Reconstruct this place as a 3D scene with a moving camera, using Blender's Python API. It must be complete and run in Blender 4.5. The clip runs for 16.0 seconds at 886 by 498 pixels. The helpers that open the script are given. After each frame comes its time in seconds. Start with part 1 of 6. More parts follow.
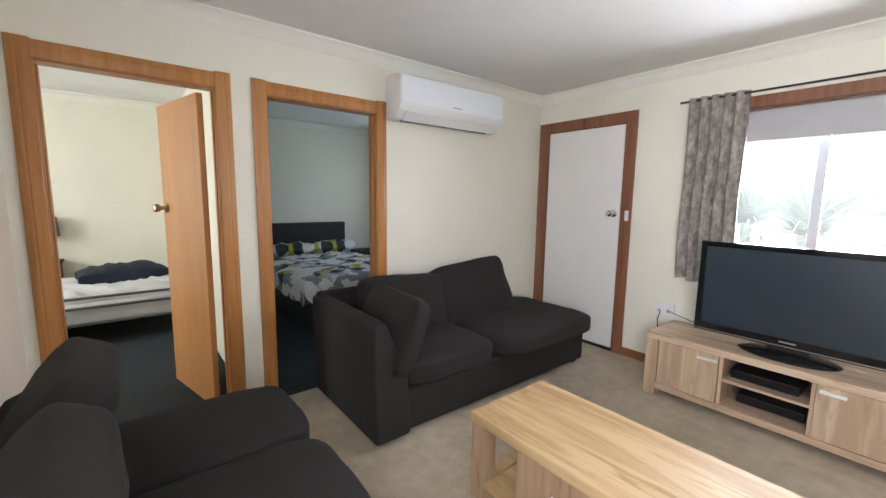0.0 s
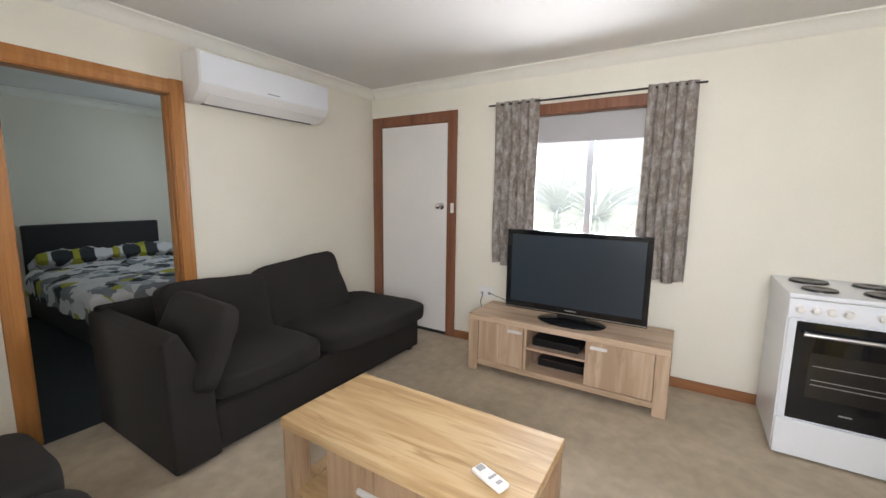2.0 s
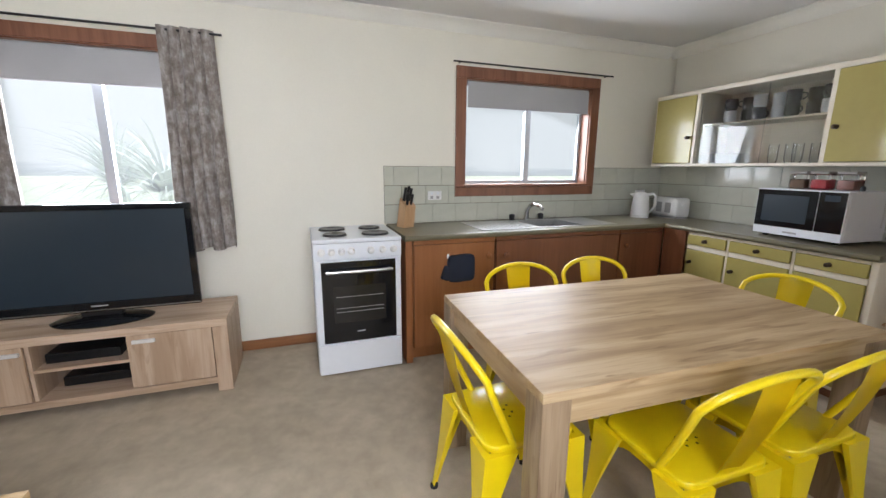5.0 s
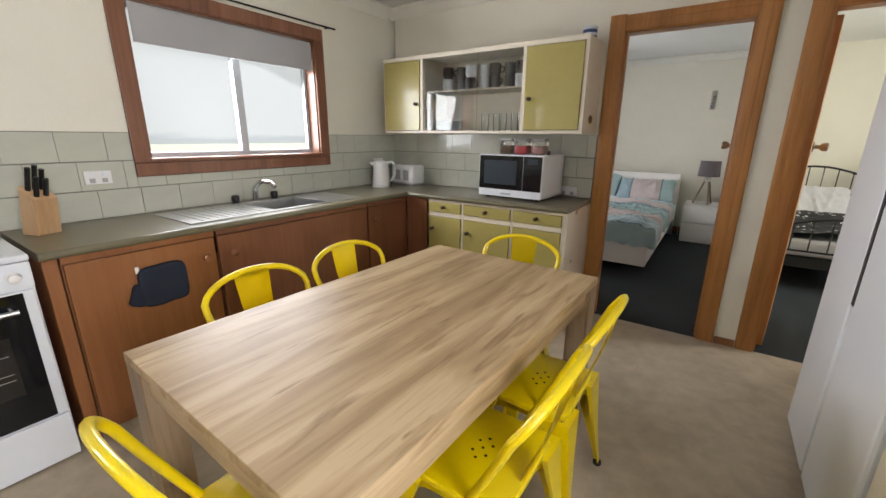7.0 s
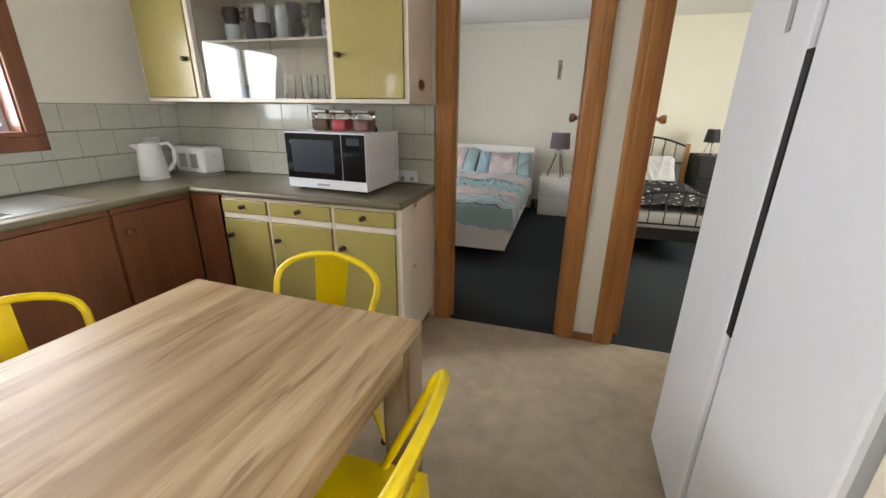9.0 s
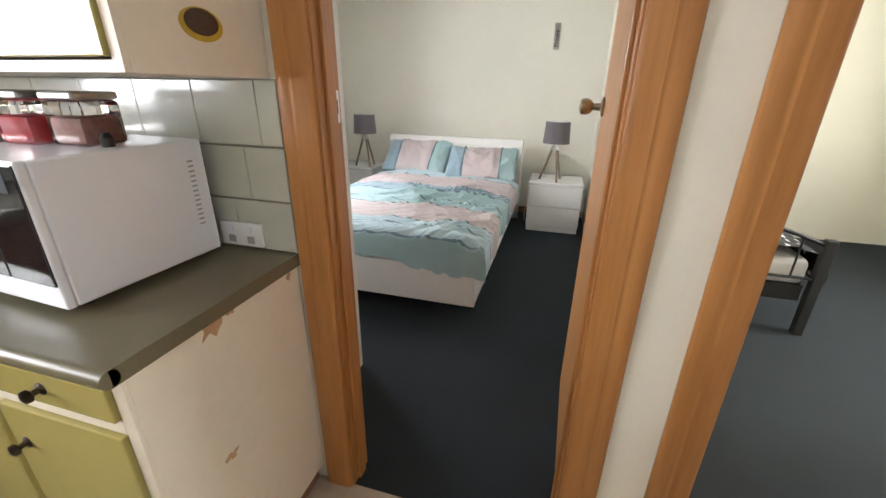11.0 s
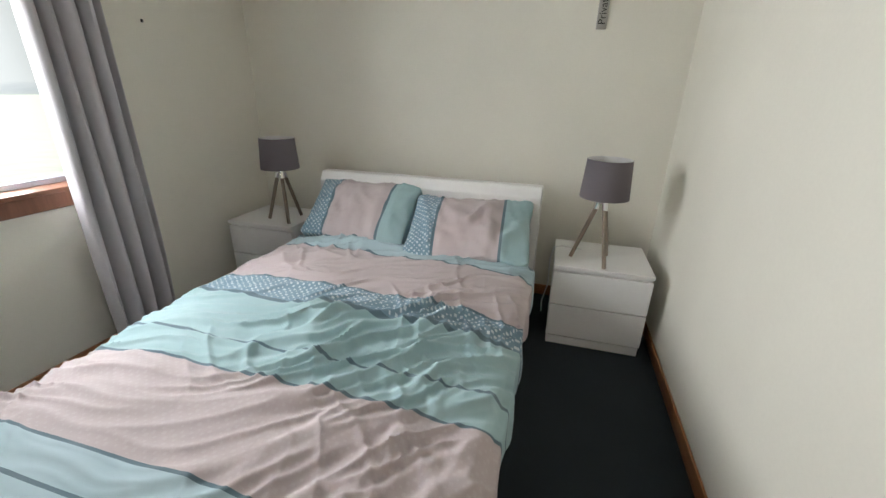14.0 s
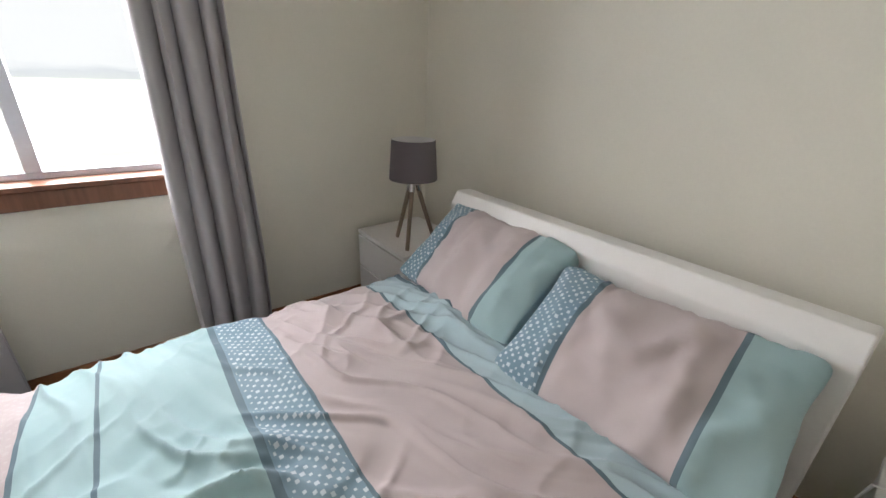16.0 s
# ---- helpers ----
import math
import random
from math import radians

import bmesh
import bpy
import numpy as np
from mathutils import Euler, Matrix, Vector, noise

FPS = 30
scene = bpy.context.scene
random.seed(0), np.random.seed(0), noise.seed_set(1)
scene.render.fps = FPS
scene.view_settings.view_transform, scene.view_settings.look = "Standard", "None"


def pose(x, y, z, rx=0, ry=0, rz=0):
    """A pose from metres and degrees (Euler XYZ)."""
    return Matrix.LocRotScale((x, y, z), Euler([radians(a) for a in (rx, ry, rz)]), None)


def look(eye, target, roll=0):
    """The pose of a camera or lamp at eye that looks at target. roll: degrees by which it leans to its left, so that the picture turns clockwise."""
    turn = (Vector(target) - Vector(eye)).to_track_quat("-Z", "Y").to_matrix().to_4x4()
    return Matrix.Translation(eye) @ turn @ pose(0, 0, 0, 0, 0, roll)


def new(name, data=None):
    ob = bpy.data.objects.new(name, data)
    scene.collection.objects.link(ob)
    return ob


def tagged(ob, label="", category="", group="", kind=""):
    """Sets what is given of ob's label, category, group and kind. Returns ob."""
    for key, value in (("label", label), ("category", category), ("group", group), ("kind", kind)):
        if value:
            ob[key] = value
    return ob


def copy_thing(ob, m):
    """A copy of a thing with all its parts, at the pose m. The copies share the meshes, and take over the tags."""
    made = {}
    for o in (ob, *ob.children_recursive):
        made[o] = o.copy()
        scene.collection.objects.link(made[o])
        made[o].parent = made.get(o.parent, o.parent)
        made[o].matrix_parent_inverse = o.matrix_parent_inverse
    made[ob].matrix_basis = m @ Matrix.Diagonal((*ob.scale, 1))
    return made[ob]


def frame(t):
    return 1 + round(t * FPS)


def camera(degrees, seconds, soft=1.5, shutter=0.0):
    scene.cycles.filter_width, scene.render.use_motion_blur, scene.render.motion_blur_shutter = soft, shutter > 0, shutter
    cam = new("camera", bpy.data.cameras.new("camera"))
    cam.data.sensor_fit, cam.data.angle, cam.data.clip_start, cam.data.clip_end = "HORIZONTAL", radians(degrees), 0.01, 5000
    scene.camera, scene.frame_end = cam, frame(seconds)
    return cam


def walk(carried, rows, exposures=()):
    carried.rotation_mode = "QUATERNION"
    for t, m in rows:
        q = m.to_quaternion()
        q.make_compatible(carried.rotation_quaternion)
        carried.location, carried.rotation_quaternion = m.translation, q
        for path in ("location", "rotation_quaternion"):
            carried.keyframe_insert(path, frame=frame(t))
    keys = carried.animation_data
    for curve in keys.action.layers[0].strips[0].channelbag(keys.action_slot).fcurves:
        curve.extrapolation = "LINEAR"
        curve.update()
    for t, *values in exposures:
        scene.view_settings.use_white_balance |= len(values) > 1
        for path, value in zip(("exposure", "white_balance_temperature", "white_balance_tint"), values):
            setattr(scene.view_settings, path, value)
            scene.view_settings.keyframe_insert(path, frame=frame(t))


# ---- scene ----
cam = camera(96.0, 16.0)
PATH = [
    (0.0, 0.000, 0.000, 1.390, 82.64, -0.82, -38.59),
    (0.5, 0.031, -0.028, 1.393, 82.34, -0.80, -40.97),
    (1.0, 0.083, -0.077, 1.400, 82.16, -0.78, -45.08),
    (1.5, 0.136, -0.129, 1.394, 82.16, -0.78, -50.93),
    (2.0, 0.179, -0.181, 1.390, 82.07, -0.70, -58.26),
    (2.5, 0.202, -0.228, 1.380, 81.94, -0.66, -66.40),
    (3.0, 0.208, -0.270, 1.364, 81.61, -0.64, -74.99),
    (3.5, 0.206, -0.325, 1.357, 81.00, -0.57, -83.53),
    (4.0, 0.234, -0.413, 1.350, 80.22, -0.51, -92.14),
    (4.5, 0.302, -0.526, 1.336, 79.42, -0.46, -100.56),
    (5.0, 0.384, -0.614, 1.333, 78.48, -0.41, -109.43),
    (7.5, 0.835, -1.007, 1.336, 73.19, -0.52, -152.71),
    (8.0, 0.858, -1.168, 1.334, 72.34, -0.53, -157.98),
    (8.5, 0.793, -1.412, 1.346, 71.50, -0.63, -161.41),
    (9.0, 0.779, -1.660, 1.343, 70.52, -0.70, -163.08),
    (11.5, 0.910, -3.415, 1.346, 67.91, -0.84, -164.21),
    (12, 0.989, -3.720, 1.353, 67.91, -0.84, -164.26),
    (12.5, 1.048, -3.999, 1.368, 67.91, -0.72, -164.11),
    (13, 1.062, -4.349, 1.338, 68.58, -0.98, -164.54),
    (13.5, 1.076, -4.664, 1.346, 68.34, -0.97, -164.46),
    (14, 1.132, -4.951, 1.374, 68.42, -1.14, -163.97),
    (14.5, 1.156, -5.275, 1.346, 68.68, -1.22, -161.64),
    (15, 1.179, -5.610, 1.337, 68.32, -1.31, -157.07),
    (15.5, 1.234, -5.894, 1.349, 67.91, -1.83, -146.65),
    (16, 1.221, -6.109, 1.351, 66.93, -2.03, -127.87),
]
EXPOSURES = [(0.0, 0.06, 6150, 10), (2.0, -0.1, 6400, 10), (3.5, -0.15, 6200, 10), (5.0, -0.26, 6050, 10), (7.5, -0.14, 6500, 10), (9.0, 0.03, 6450, 10), (11.5, 0.7, 6350, 10), (12.0, 0.68, 6300, 10),
             (12.5, 0.42, 6150, 10), (13.0, 0.2, 6100, 5), (14.0, 0.0, 6350, 8), (14.5, 0.02, 6500, 10), (15.0, 0.22, 6500, 12), (15.5, 0.28, 6500, 12), (16.0, 0.03, 6450, 12)]
walk(cam, [(t, pose(x, y, z, rx, ry, rz)) for t, x, y, z, rx, ry, rz in PATH], EXPOSURES)

# ---- light ----
world = bpy.data.worlds.new("sky_world")
scene.world = world
world.use_nodes = True
wn = world.node_tree
sky = wn.nodes.new("ShaderNodeTexSky")
sky.sky_type = "NISHITA"
sky.sun_disc = False
sky.sun_elevation = radians(63)
sky.sun_rotation = radians(191)
sky.air_density, sky.dust_density = 1.0, 3.0
wn.links.new(sky.outputs[0], wn.nodes["Background"].inputs[0])
wn.nodes["Background"].inputs[1].default_value = 0.15
sun_data = bpy.data.lights.new("sun", "SUN")
sun_data.energy, sun_data.angle, sun_data.color = 4.0, radians(8), (1.0, 0.96, 0.9)
sun = new("sun", sun_data)
sun.matrix_world = look((0, 0, 10), (1.0, 5.0, 0))


def window_light(x, y, z, aim, width, height, watts, colour=(0.985, 0.965, 1.0)):
    data = bpy.data.lights.new("window_light", "AREA")
    data.shape, data.size, data.size_y, data.energy, data.color = "RECTANGLE", width, height, watts, colour
    data.spread = radians(155)
    ob = new("window_light", data)
    ob.matrix_world = look((x, y, z), aim)
    return ob


window_light(3.64, 0.54, 1.45, (0, 0.54, 0.7), 0.86, 0.78, 66)
window_light(3.64, -2.48, 1.51, (0, -2.2, 0.7), 1.14, 0.60, 38)
window_light(3.58, -5.80, 1.46, (0.6, -5.9, 0.7), 1.0, 1.05, 59, (0.985, 0.97, 0.995))
window_light(-0.56, -0.6, 1.52, (2, 0.3, 1.0), 1.25, 1.0, 62)
window_light(-2.58, 4.3, 1.5, (0, 4.3, 1.2), 1.2, 1.0, 54, (1.0, 0.97, 0.88))
window_light(3.64, 4.5, 1.5, (0, 4.5, 1.2), 1.0, 0.9, 10, (0.7, 0.85, 1.0))
window_light(-2.58, -5.5, 1.5, (0, -5.5, 1.2), 1.2, 1.0, 70, (1.0, 0.97, 0.88))


# ---- materials ----
def node_material(name):
    mat = bpy.data.materials.new(name)
    mat.use_nodes = True
    nt = mat.node_tree
    return mat, nt, nt.nodes["Principled BSDF"]


def coords(nt, scale=(1, 1, 1), turn=(0, 0, 0)):
    tc = nt.nodes.new("ShaderNodeTexCoord")
    mp = nt.nodes.new("ShaderNodeMapping")
    mp.inputs["Scale"].default_value = scale
    mp.inputs["Rotation"].default_value = turn
    nt.links.new(tc.outputs["Object"], mp.inputs["Vector"])
    return mp.outputs["Vector"]


def noise_tex(nt, vec, scale, detail=4.0, rough=0.55):
    n = nt.nodes.new("ShaderNodeTexNoise")
    n.inputs["Scale"].default_value, n.inputs["Detail"].default_value, n.inputs["Roughness"].default_value = scale, detail, rough
    nt.links.new(vec, n.inputs["Vector"])
    return n.outputs["Fac"]


def ramp(nt, fac, stops):
    r = nt.nodes.new("ShaderNodeValToRGB")
    els = r.color_ramp.elements
    while len(els) < len(stops):
        els.new(0.5)
    for e, (p, c) in zip(els, stops):
        e.position, e.color = p, (*c, 1)
    nt.links.new(fac, r.inputs["Fac"])
    return r.outputs["Color"]


def mix(nt, fac, a, b, mode="MIX"):
    m = nt.nodes.new("ShaderNodeMix")
    m.data_type, m.blend_type = "RGBA", mode
    for sock, v in ((m.inputs["Factor"], fac), (m.inputs["A"], a), (m.inputs["B"], b)):
        if isinstance(v, (int, float)):
            sock.default_value = v
        elif isinstance(v, tuple):
            sock.default_value = (*v, 1)
        else:
            nt.links.new(v, sock)
    return m.outputs["Result"]


def bump(nt, bsdf, height, strength, distance):
    b = nt.nodes.new("ShaderNodeBump")
    b.inputs["Strength"].default_value, b.inputs["Distance"].default_value = strength, distance
    nt.links.new(height, b.inputs["Height"])
    nt.links.new(b.outputs["Normal"], bsdf.inputs["Normal"])


def painted(name, colour, rough=0.6, grain=60, wear=0.06, relief=0.15, metal=0.0, coat=0.0):
    """Paint or plain plastic with faint cloudy tone and fine relief."""
    mat, nt, b = node_material(name)
    v = coords(nt)
    big = noise_tex(nt, v, 1.7)
    fine = noise_tex(nt, v, grain)
    dark = tuple(c * (1 - 2 * wear) for c in colour)
    light = tuple(min(1, c * (1 + wear)) for c in colour)
    c1 = ramp(nt, big, [(0.3, dark), (0.7, light)])
    c2 = mix(nt, 0.25, c1, ramp(nt, fine, [(0.35, dark), (0.65, light)]))
    nt.links.new(c2, b.inputs["Base Color"])
    b.inputs["Roughness"].default_value = rough
    b.inputs["Metallic"].default_value = metal
    b.inputs["Coat Weight"].default_value = coat
    if relief:
        bump(nt, b, fine, relief, 0.002)
    return mat


def wood(name, dark, mid, light, axis="y", rough=0.45, scale=1.0, relief=0.12, contrast=1.0, streaks=0.0):
    """Straight-grained timber, the grain along one axis of the piece."""
    mat, nt, b = node_material(name)
    long = {"x": (0.9, 14, 14), "y": (14, 0.9, 14), "z": (14, 14, 0.9)}[axis]
    v = coords(nt, tuple(c * scale for c in long))
    info = nt.nodes.new("ShaderNodeObjectInfo")
    add = nt.nodes.new("ShaderNodeVectorMath")
    nt.links.new(v, add.inputs[0])
    sc = nt.nodes.new("ShaderNodeMath")
    sc.operation = "MULTIPLY"
    sc.inputs[1].default_value = 40
    nt.links.new(info.outputs["Random"], sc.inputs[0])
    nt.links.new(sc.outputs[0], add.inputs[1])
    vv = add.outputs[0]
    g = noise_tex(nt, vv, 1.0, 6, 0.6)
    h = noise_tex(nt, vv, 5.0, 4, 0.7)
    c1 = ramp(nt, g, [(0.5 - 0.2 / contrast, dark), (0.5, mid), (0.5 + 0.2 / contrast, light)])
    c2 = mix(nt, 0.3, c1, ramp(nt, h, [(0.35, dark), (0.6, light)]))
    if streaks:
        fine = {"x": (3.2, 38, 38), "y": (38, 3.2, 38), "z": (38, 38, 3.2)}[axis]
        k = noise_tex(nt, coords(nt, fine), 1.0, 3, 0.55)
        deep = tuple(c * 0.45 for c in dark)
        c2 = mix(nt, ramp(nt, k, [(0.55, (0, 0, 0)), (0.68, (streaks,) * 3)]), c2, deep)
        k2 = noise_tex(nt, vv, 0.2, 2, 0.5)
        c2 = mix(nt, ramp(nt, k2, [(0.45, (0, 0, 0)), (0.7, (0.3,) * 3)]), c2, dark)
    nt.links.new(c2, b.inputs["Base Color"])
    b.inputs["Roughness"].default_value = rough
    bump(nt, b, h, relief, 0.001)
    return mat


def laminate(name, dark, mid, light, axis, rough=0.44):
    """Printed oak laminate: broad wavering grain bands, darker cracks and a fine pore grain."""
    mat, nt, b = node_material(name)
    order = {"x": 0, "y": 1, "z": 2}[axis]

    def along(far, near):
        return tuple(near if k == order else far for k in range(3))
    info = nt.nodes.new("ShaderNodeObjectInfo")
    sc = nt.nodes.new("ShaderNodeMath")
    sc.operation = "MULTIPLY"
    sc.inputs[1].default_value = 30
    nt.links.new(info.outputs["Random"], sc.inputs[0])

    def shifted(scale):
        add = nt.nodes.new("ShaderNodeVectorMath")
        nt.links.new(coords(nt, scale), add.inputs[0])
        nt.links.new(sc.outputs[0], add.inputs[1])
        return add.outputs[0]

    def wavy(scale, size, detail, warp):
        n = nt.nodes.new("ShaderNodeTexNoise")
        n.inputs["Scale"].default_value, n.inputs["Detail"].default_value, n.inputs["Distortion"].default_value = size, detail, warp
        nt.links.new(shifted(scale), n.inputs["Vector"])
        return n.outputs["Fac"]
    bands = wavy(along(13, 1.1), 1.0, 3, 0.9)
    cracks = wavy(along(24, 2.6), 1.0, 4, 1.2)
    pores = wavy(along(170, 7), 1.0, 2, 0.0)
    clouds = wavy(along(2.2, 1.2), 1.0, 2, 0.0)
    c1 = ramp(nt, bands, [(0.36, tuple((d + m) / 2 for d, m in zip(dark, mid))), (0.5, mid), (0.62, light)])
    c2 = mix(nt, ramp(nt, cracks, [(0.56, (0, 0, 0)), (0.70, (0.75,) * 3)]), c1, dark)
    c3 = mix(nt, ramp(nt, clouds, [(0.4, (0, 0, 0)), (0.7, (0.22,) * 3)]), c2, dark)
    c4 = mix(nt, ramp(nt, pores, [(0.5, (0, 0, 0)), (0.75, (0.3,) * 3)]), c3, dark)
    nt.links.new(c4, b.inputs["Base Color"])
    b.inputs["Roughness"].default_value = rough
    b.inputs["Specular IOR Level"].default_value = 0.26
    bump(nt, b, pores, 0.05, 0.001)
    return mat


M_WALL = painted("cream_wall_paint", (0.80, 0.775, 0.675), 0.55, 90, 0.025, 0.12)
M_CEIL = painted("white_ceiling_paint", (0.76, 0.76, 0.75), 0.7, 120, 0.02, 0.15)
M_CORNICE = painted("cream_gloss_cornice", (0.86, 0.85, 0.79), 0.35, 60, 0.03, 0.05)
M_TRIM = wood("varnished_orange_trim", (0.28, 0.115, 0.03), (0.42, 0.18, 0.05), (0.50, 0.235, 0.075), "z", 0.35, 0.7)
M_TRIM_E = wood("brown_timber_trim", (0.13, 0.05, 0.026), (0.21, 0.085, 0.045), (0.28, 0.125, 0.07), "z", 0.35, 0.7)
M_BASE = wood("varnished_baseboard", (0.19, 0.075, 0.03), (0.28, 0.12, 0.045), (0.34, 0.16, 0.065), "y", 0.4, 0.7)
M_DOOR = wood("orange_veneer_door", (0.42, 0.185, 0.055), (0.50, 0.235, 0.08), (0.55, 0.27, 0.10), "z", 0.4, 0.5, 0.05, 0.8)


def floor_material():
    mat, nt, b = node_material("mottled_beige_carpet")
    v = coords(nt)
    a = noise_tex(nt, v, 3.2, 5, 0.65)
    c = noise_tex(nt, v, 11.0, 4, 0.6)
    f = noise_tex(nt, v, 420.0, 2)
    c1 = ramp(nt, a, [(0.36, (0.38, 0.315, 0.222)), (0.62, (0.56, 0.475, 0.35))])
    c2 = mix(nt, 0.45, c1, ramp(nt, c, [(0.35, (0.29, 0.245, 0.18)), (0.65, (0.55, 0.47, 0.36))]))
    c3 = mix(nt, 0.35, c2, ramp(nt, f, [(0.3, (0.25, 0.205, 0.15)), (0.7, (0.55, 0.48, 0.375))]))
    nt.links.new(c3, b.inputs["Base Color"])
    b.inputs["Roughness"].default_value = 0.75
    bump(nt, b, f, 0.3, 0.003)
    return mat


M_FLOOR = floor_material()
M_CARPET = painted("dark_slate_carpet", (0.013, 0.020, 0.026), 0.95, 500, 0.2, 0.5)


# ---- mesh tools ----
def part(name, bm, material, parent=None, label=""):
    me = bpy.data.meshes.new(name)
    bmesh.ops.recalc_face_normals(bm, faces=bm.faces)
    bm.to_mesh(me)
    bm.free()
    me.materials.append(material)
    ob = new(name, me)
    if parent:
        ob.parent = parent
    if label:
        ob["label"] = label
    return ob


def thing(name, m, label, category, group="", kind=""):
    ob = new(name)
    ob.empty_display_size = 0.05
    ob.matrix_world = m
    return tagged(ob, label, category, group, kind)


def box_into(bm, x0, x1, y0, y1, z0, z1, bev=0.0, seg=2):
    m = Matrix.LocRotScale(((x0 + x1) / 2, (y0 + y1) / 2, (z0 + z1) / 2), None, (x1 - x0, y1 - y0, z1 - z0))
    r = bmesh.ops.create_cube(bm, size=1, matrix=m)
    if bev > 0:
        vs = set(r["verts"])
        es = [e for e in bm.edges if e.verts[0] in vs and e.verts[1] in vs]
        out = bmesh.ops.bevel(bm, geom=es, offset=bev, segments=seg, profile=0.5, affect="EDGES")
        return out["verts"]
    return r["verts"]


def box(x0, x1, y0, y1, z0, z1, bev=0.0, seg=2):
    bm = bmesh.new()
    box_into(bm, x0, x1, y0, y1, z0, z1, bev, seg)
    return bm


def smooth(ob, angle=40):
    for p in ob.data.polygons:
        p.use_smooth = True
    ob.data.set_sharp_from_angle(angle=radians(angle))
    return ob


def solid_wall(name, xs, ys, zs, holes, material, label):
    """A wall block with rectangular openings; holes are (x0,x1,y0,y1,z0,z1)."""
    def cuts(lo, hi, k):
        return sorted({lo, hi, *[v for h in holes for v in (h[2 * k], h[2 * k + 1]) if lo < v < hi]})
    gx, gy, gz = cuts(*xs, 0), cuts(*ys, 1), cuts(*zs, 2)

    def full(i, j, k):
        if not (0 <= i < len(gx) - 1 and 0 <= j < len(gy) - 1 and 0 <= k < len(gz) - 1):
            return False
        c = ((gx[i] + gx[i + 1]) / 2, (gy[j] + gy[j + 1]) / 2, (gz[k] + gz[k + 1]) / 2)
        return not any(h[0] < c[0] < h[1] and h[2] < c[1] < h[3] and h[4] < c[2] < h[5] for h in holes)
    bm = bmesh.new()
    vs = {}

    def vert(i, j, k):
        if (i, j, k) not in vs:
            vs[i, j, k] = bm.verts.new((gx[i], gy[j], gz[k]))
        return vs[i, j, k]
    for i in range(len(gx) - 1):
        for j in range(len(gy) - 1):
            for k in range(len(gz) - 1):
                if not full(i, j, k):
                    continue
                for d, quad in (((-1, 0, 0), ((0, 0, 0), (0, 0, 1), (0, 1, 1), (0, 1, 0))), ((1, 0, 0), ((1, 0, 0), (1, 1, 0), (1, 1, 1), (1, 0, 1))),
                                ((0, -1, 0), ((0, 0, 0), (1, 0, 0), (1, 0, 1), (0, 0, 1))), ((0, 1, 0), ((0, 1, 0), (0, 1, 1), (1, 1, 1), (1, 1, 0))),
                                ((0, 0, -1), ((0, 0, 0), (0, 1, 0), (1, 1, 0), (1, 0, 0))), ((0, 0, 1), ((0, 0, 1), (1, 0, 1), (1, 1, 1), (0, 1, 1)))):
                    if not full(i + d[0], j + d[1], k + d[2]):
                        bm.faces.new([vert(i + a, j + b, k + c) for a, b, c in quad])
    ob = part(name, bm, material)
    return tagged(ob, label, "wall", "", "structure")


# ---- plan ----
XE, YN, YS, XW, H = 3.45, 2.72, -3.97, -0.42, 2.42
T = 0.10
YNB, YSB, XWB = 5.85, -7.68, -2.45
XEB = 3.40
XP = 0.485
D1, D2 = (-0.292, 0.468), (0.739, 1.525)
DA, DB = (0.719, 1.43), (-0.33, 0.411)
DH = 2.01
ED = (1.775, 2.60, 2.06)
W1 = (-0.01, 1.09, 1.04, 2.04)
W2 = (-3.08, -1.87, 1.18, 2.03)
W3 = (-6.42, -5.20, 0.895, 2.04)

solid_wall("wall_east", (XE, XE + 0.15), (YS - 0.05, YNB + T), (0, H + 0.1), [(0, 9, ED[0], ED[1], -1, ED[2]), (0, 9, *W1), (0, 9, *W2), (0, 9, 3.95, 5.05, 1.0, 2.0)], M_WALL, "cream painted plaster outer wall with windows")
solid_wall("wall_bedroom_east", (XEB, XEB + 0.15), (YSB - T, YS - 0.05), (0, H + 0.1), [(0, 9, *W3)], M_WALL, "cream painted bedroom outer wall with a window")
solid_wall("wall_north", (XWB, XE), (YN, YN + T), (0, H + 0.1), [(*D1, 0, 9, -1, DH), (*D2, 0, 9, -1, DH)], M_WALL, "cream painted plaster wall with two bedroom doorways")
solid_wall("wall_south", (XWB, XEB), (YS - T, YS), (0, H + 0.1), [(*DA, -9, 9, -1, DH), (*DB, -9, 9, -1, DH)], M_WALL, "cream painted plaster wall with two bedroom doorways")
solid_wall("wall_west", (XW - T, XW), (YS, YN), (0, H + 0.1), [(-9, 9, -1.25, 0.05, 1.0, 2.05)], M_WALL, "cream painted plaster wall beside the sofa")
solid_wall("wall_bedroom_north", (XWB, XE), (YNB, YNB + T), (0, H + 0.1), [], M_WALL, "cream painted bedroom back wall")
solid_wall("wall_bedroom_south", (XWB, XEB), (YSB - T, YSB), (0, H + 0.1), [], M_WALL, "pale cream painted bedroom back wall")
solid_wall("wall_partition_north", (0.575, 0.635), (YN + T, YNB), (0, H + 0.1), [], M_WALL, "cream painted partition between bedrooms")
solid_wall("wall_partition_south", (XP - 0.06, XP), (YSB, YS - T), (0, H + 0.1), [], M_WALL, "cream painted partition between bedrooms")
solid_wall("wall_far_west_north", (XWB - T, XWB), (YN, YNB + T), (0, H + 0.1), [(-9, 9, 3.7, 4.9, 1.0, 2.0)], M_WALL, "cream painted bedroom outer wall")
solid_wall("wall_far_west_south", (XWB - T, XWB), (YSB - T, YS), (0, H + 0.1), [(-9, 9, -6.1, -4.9, 1.0, 2.0)], M_WALL, "cream painted bedroom outer wall")
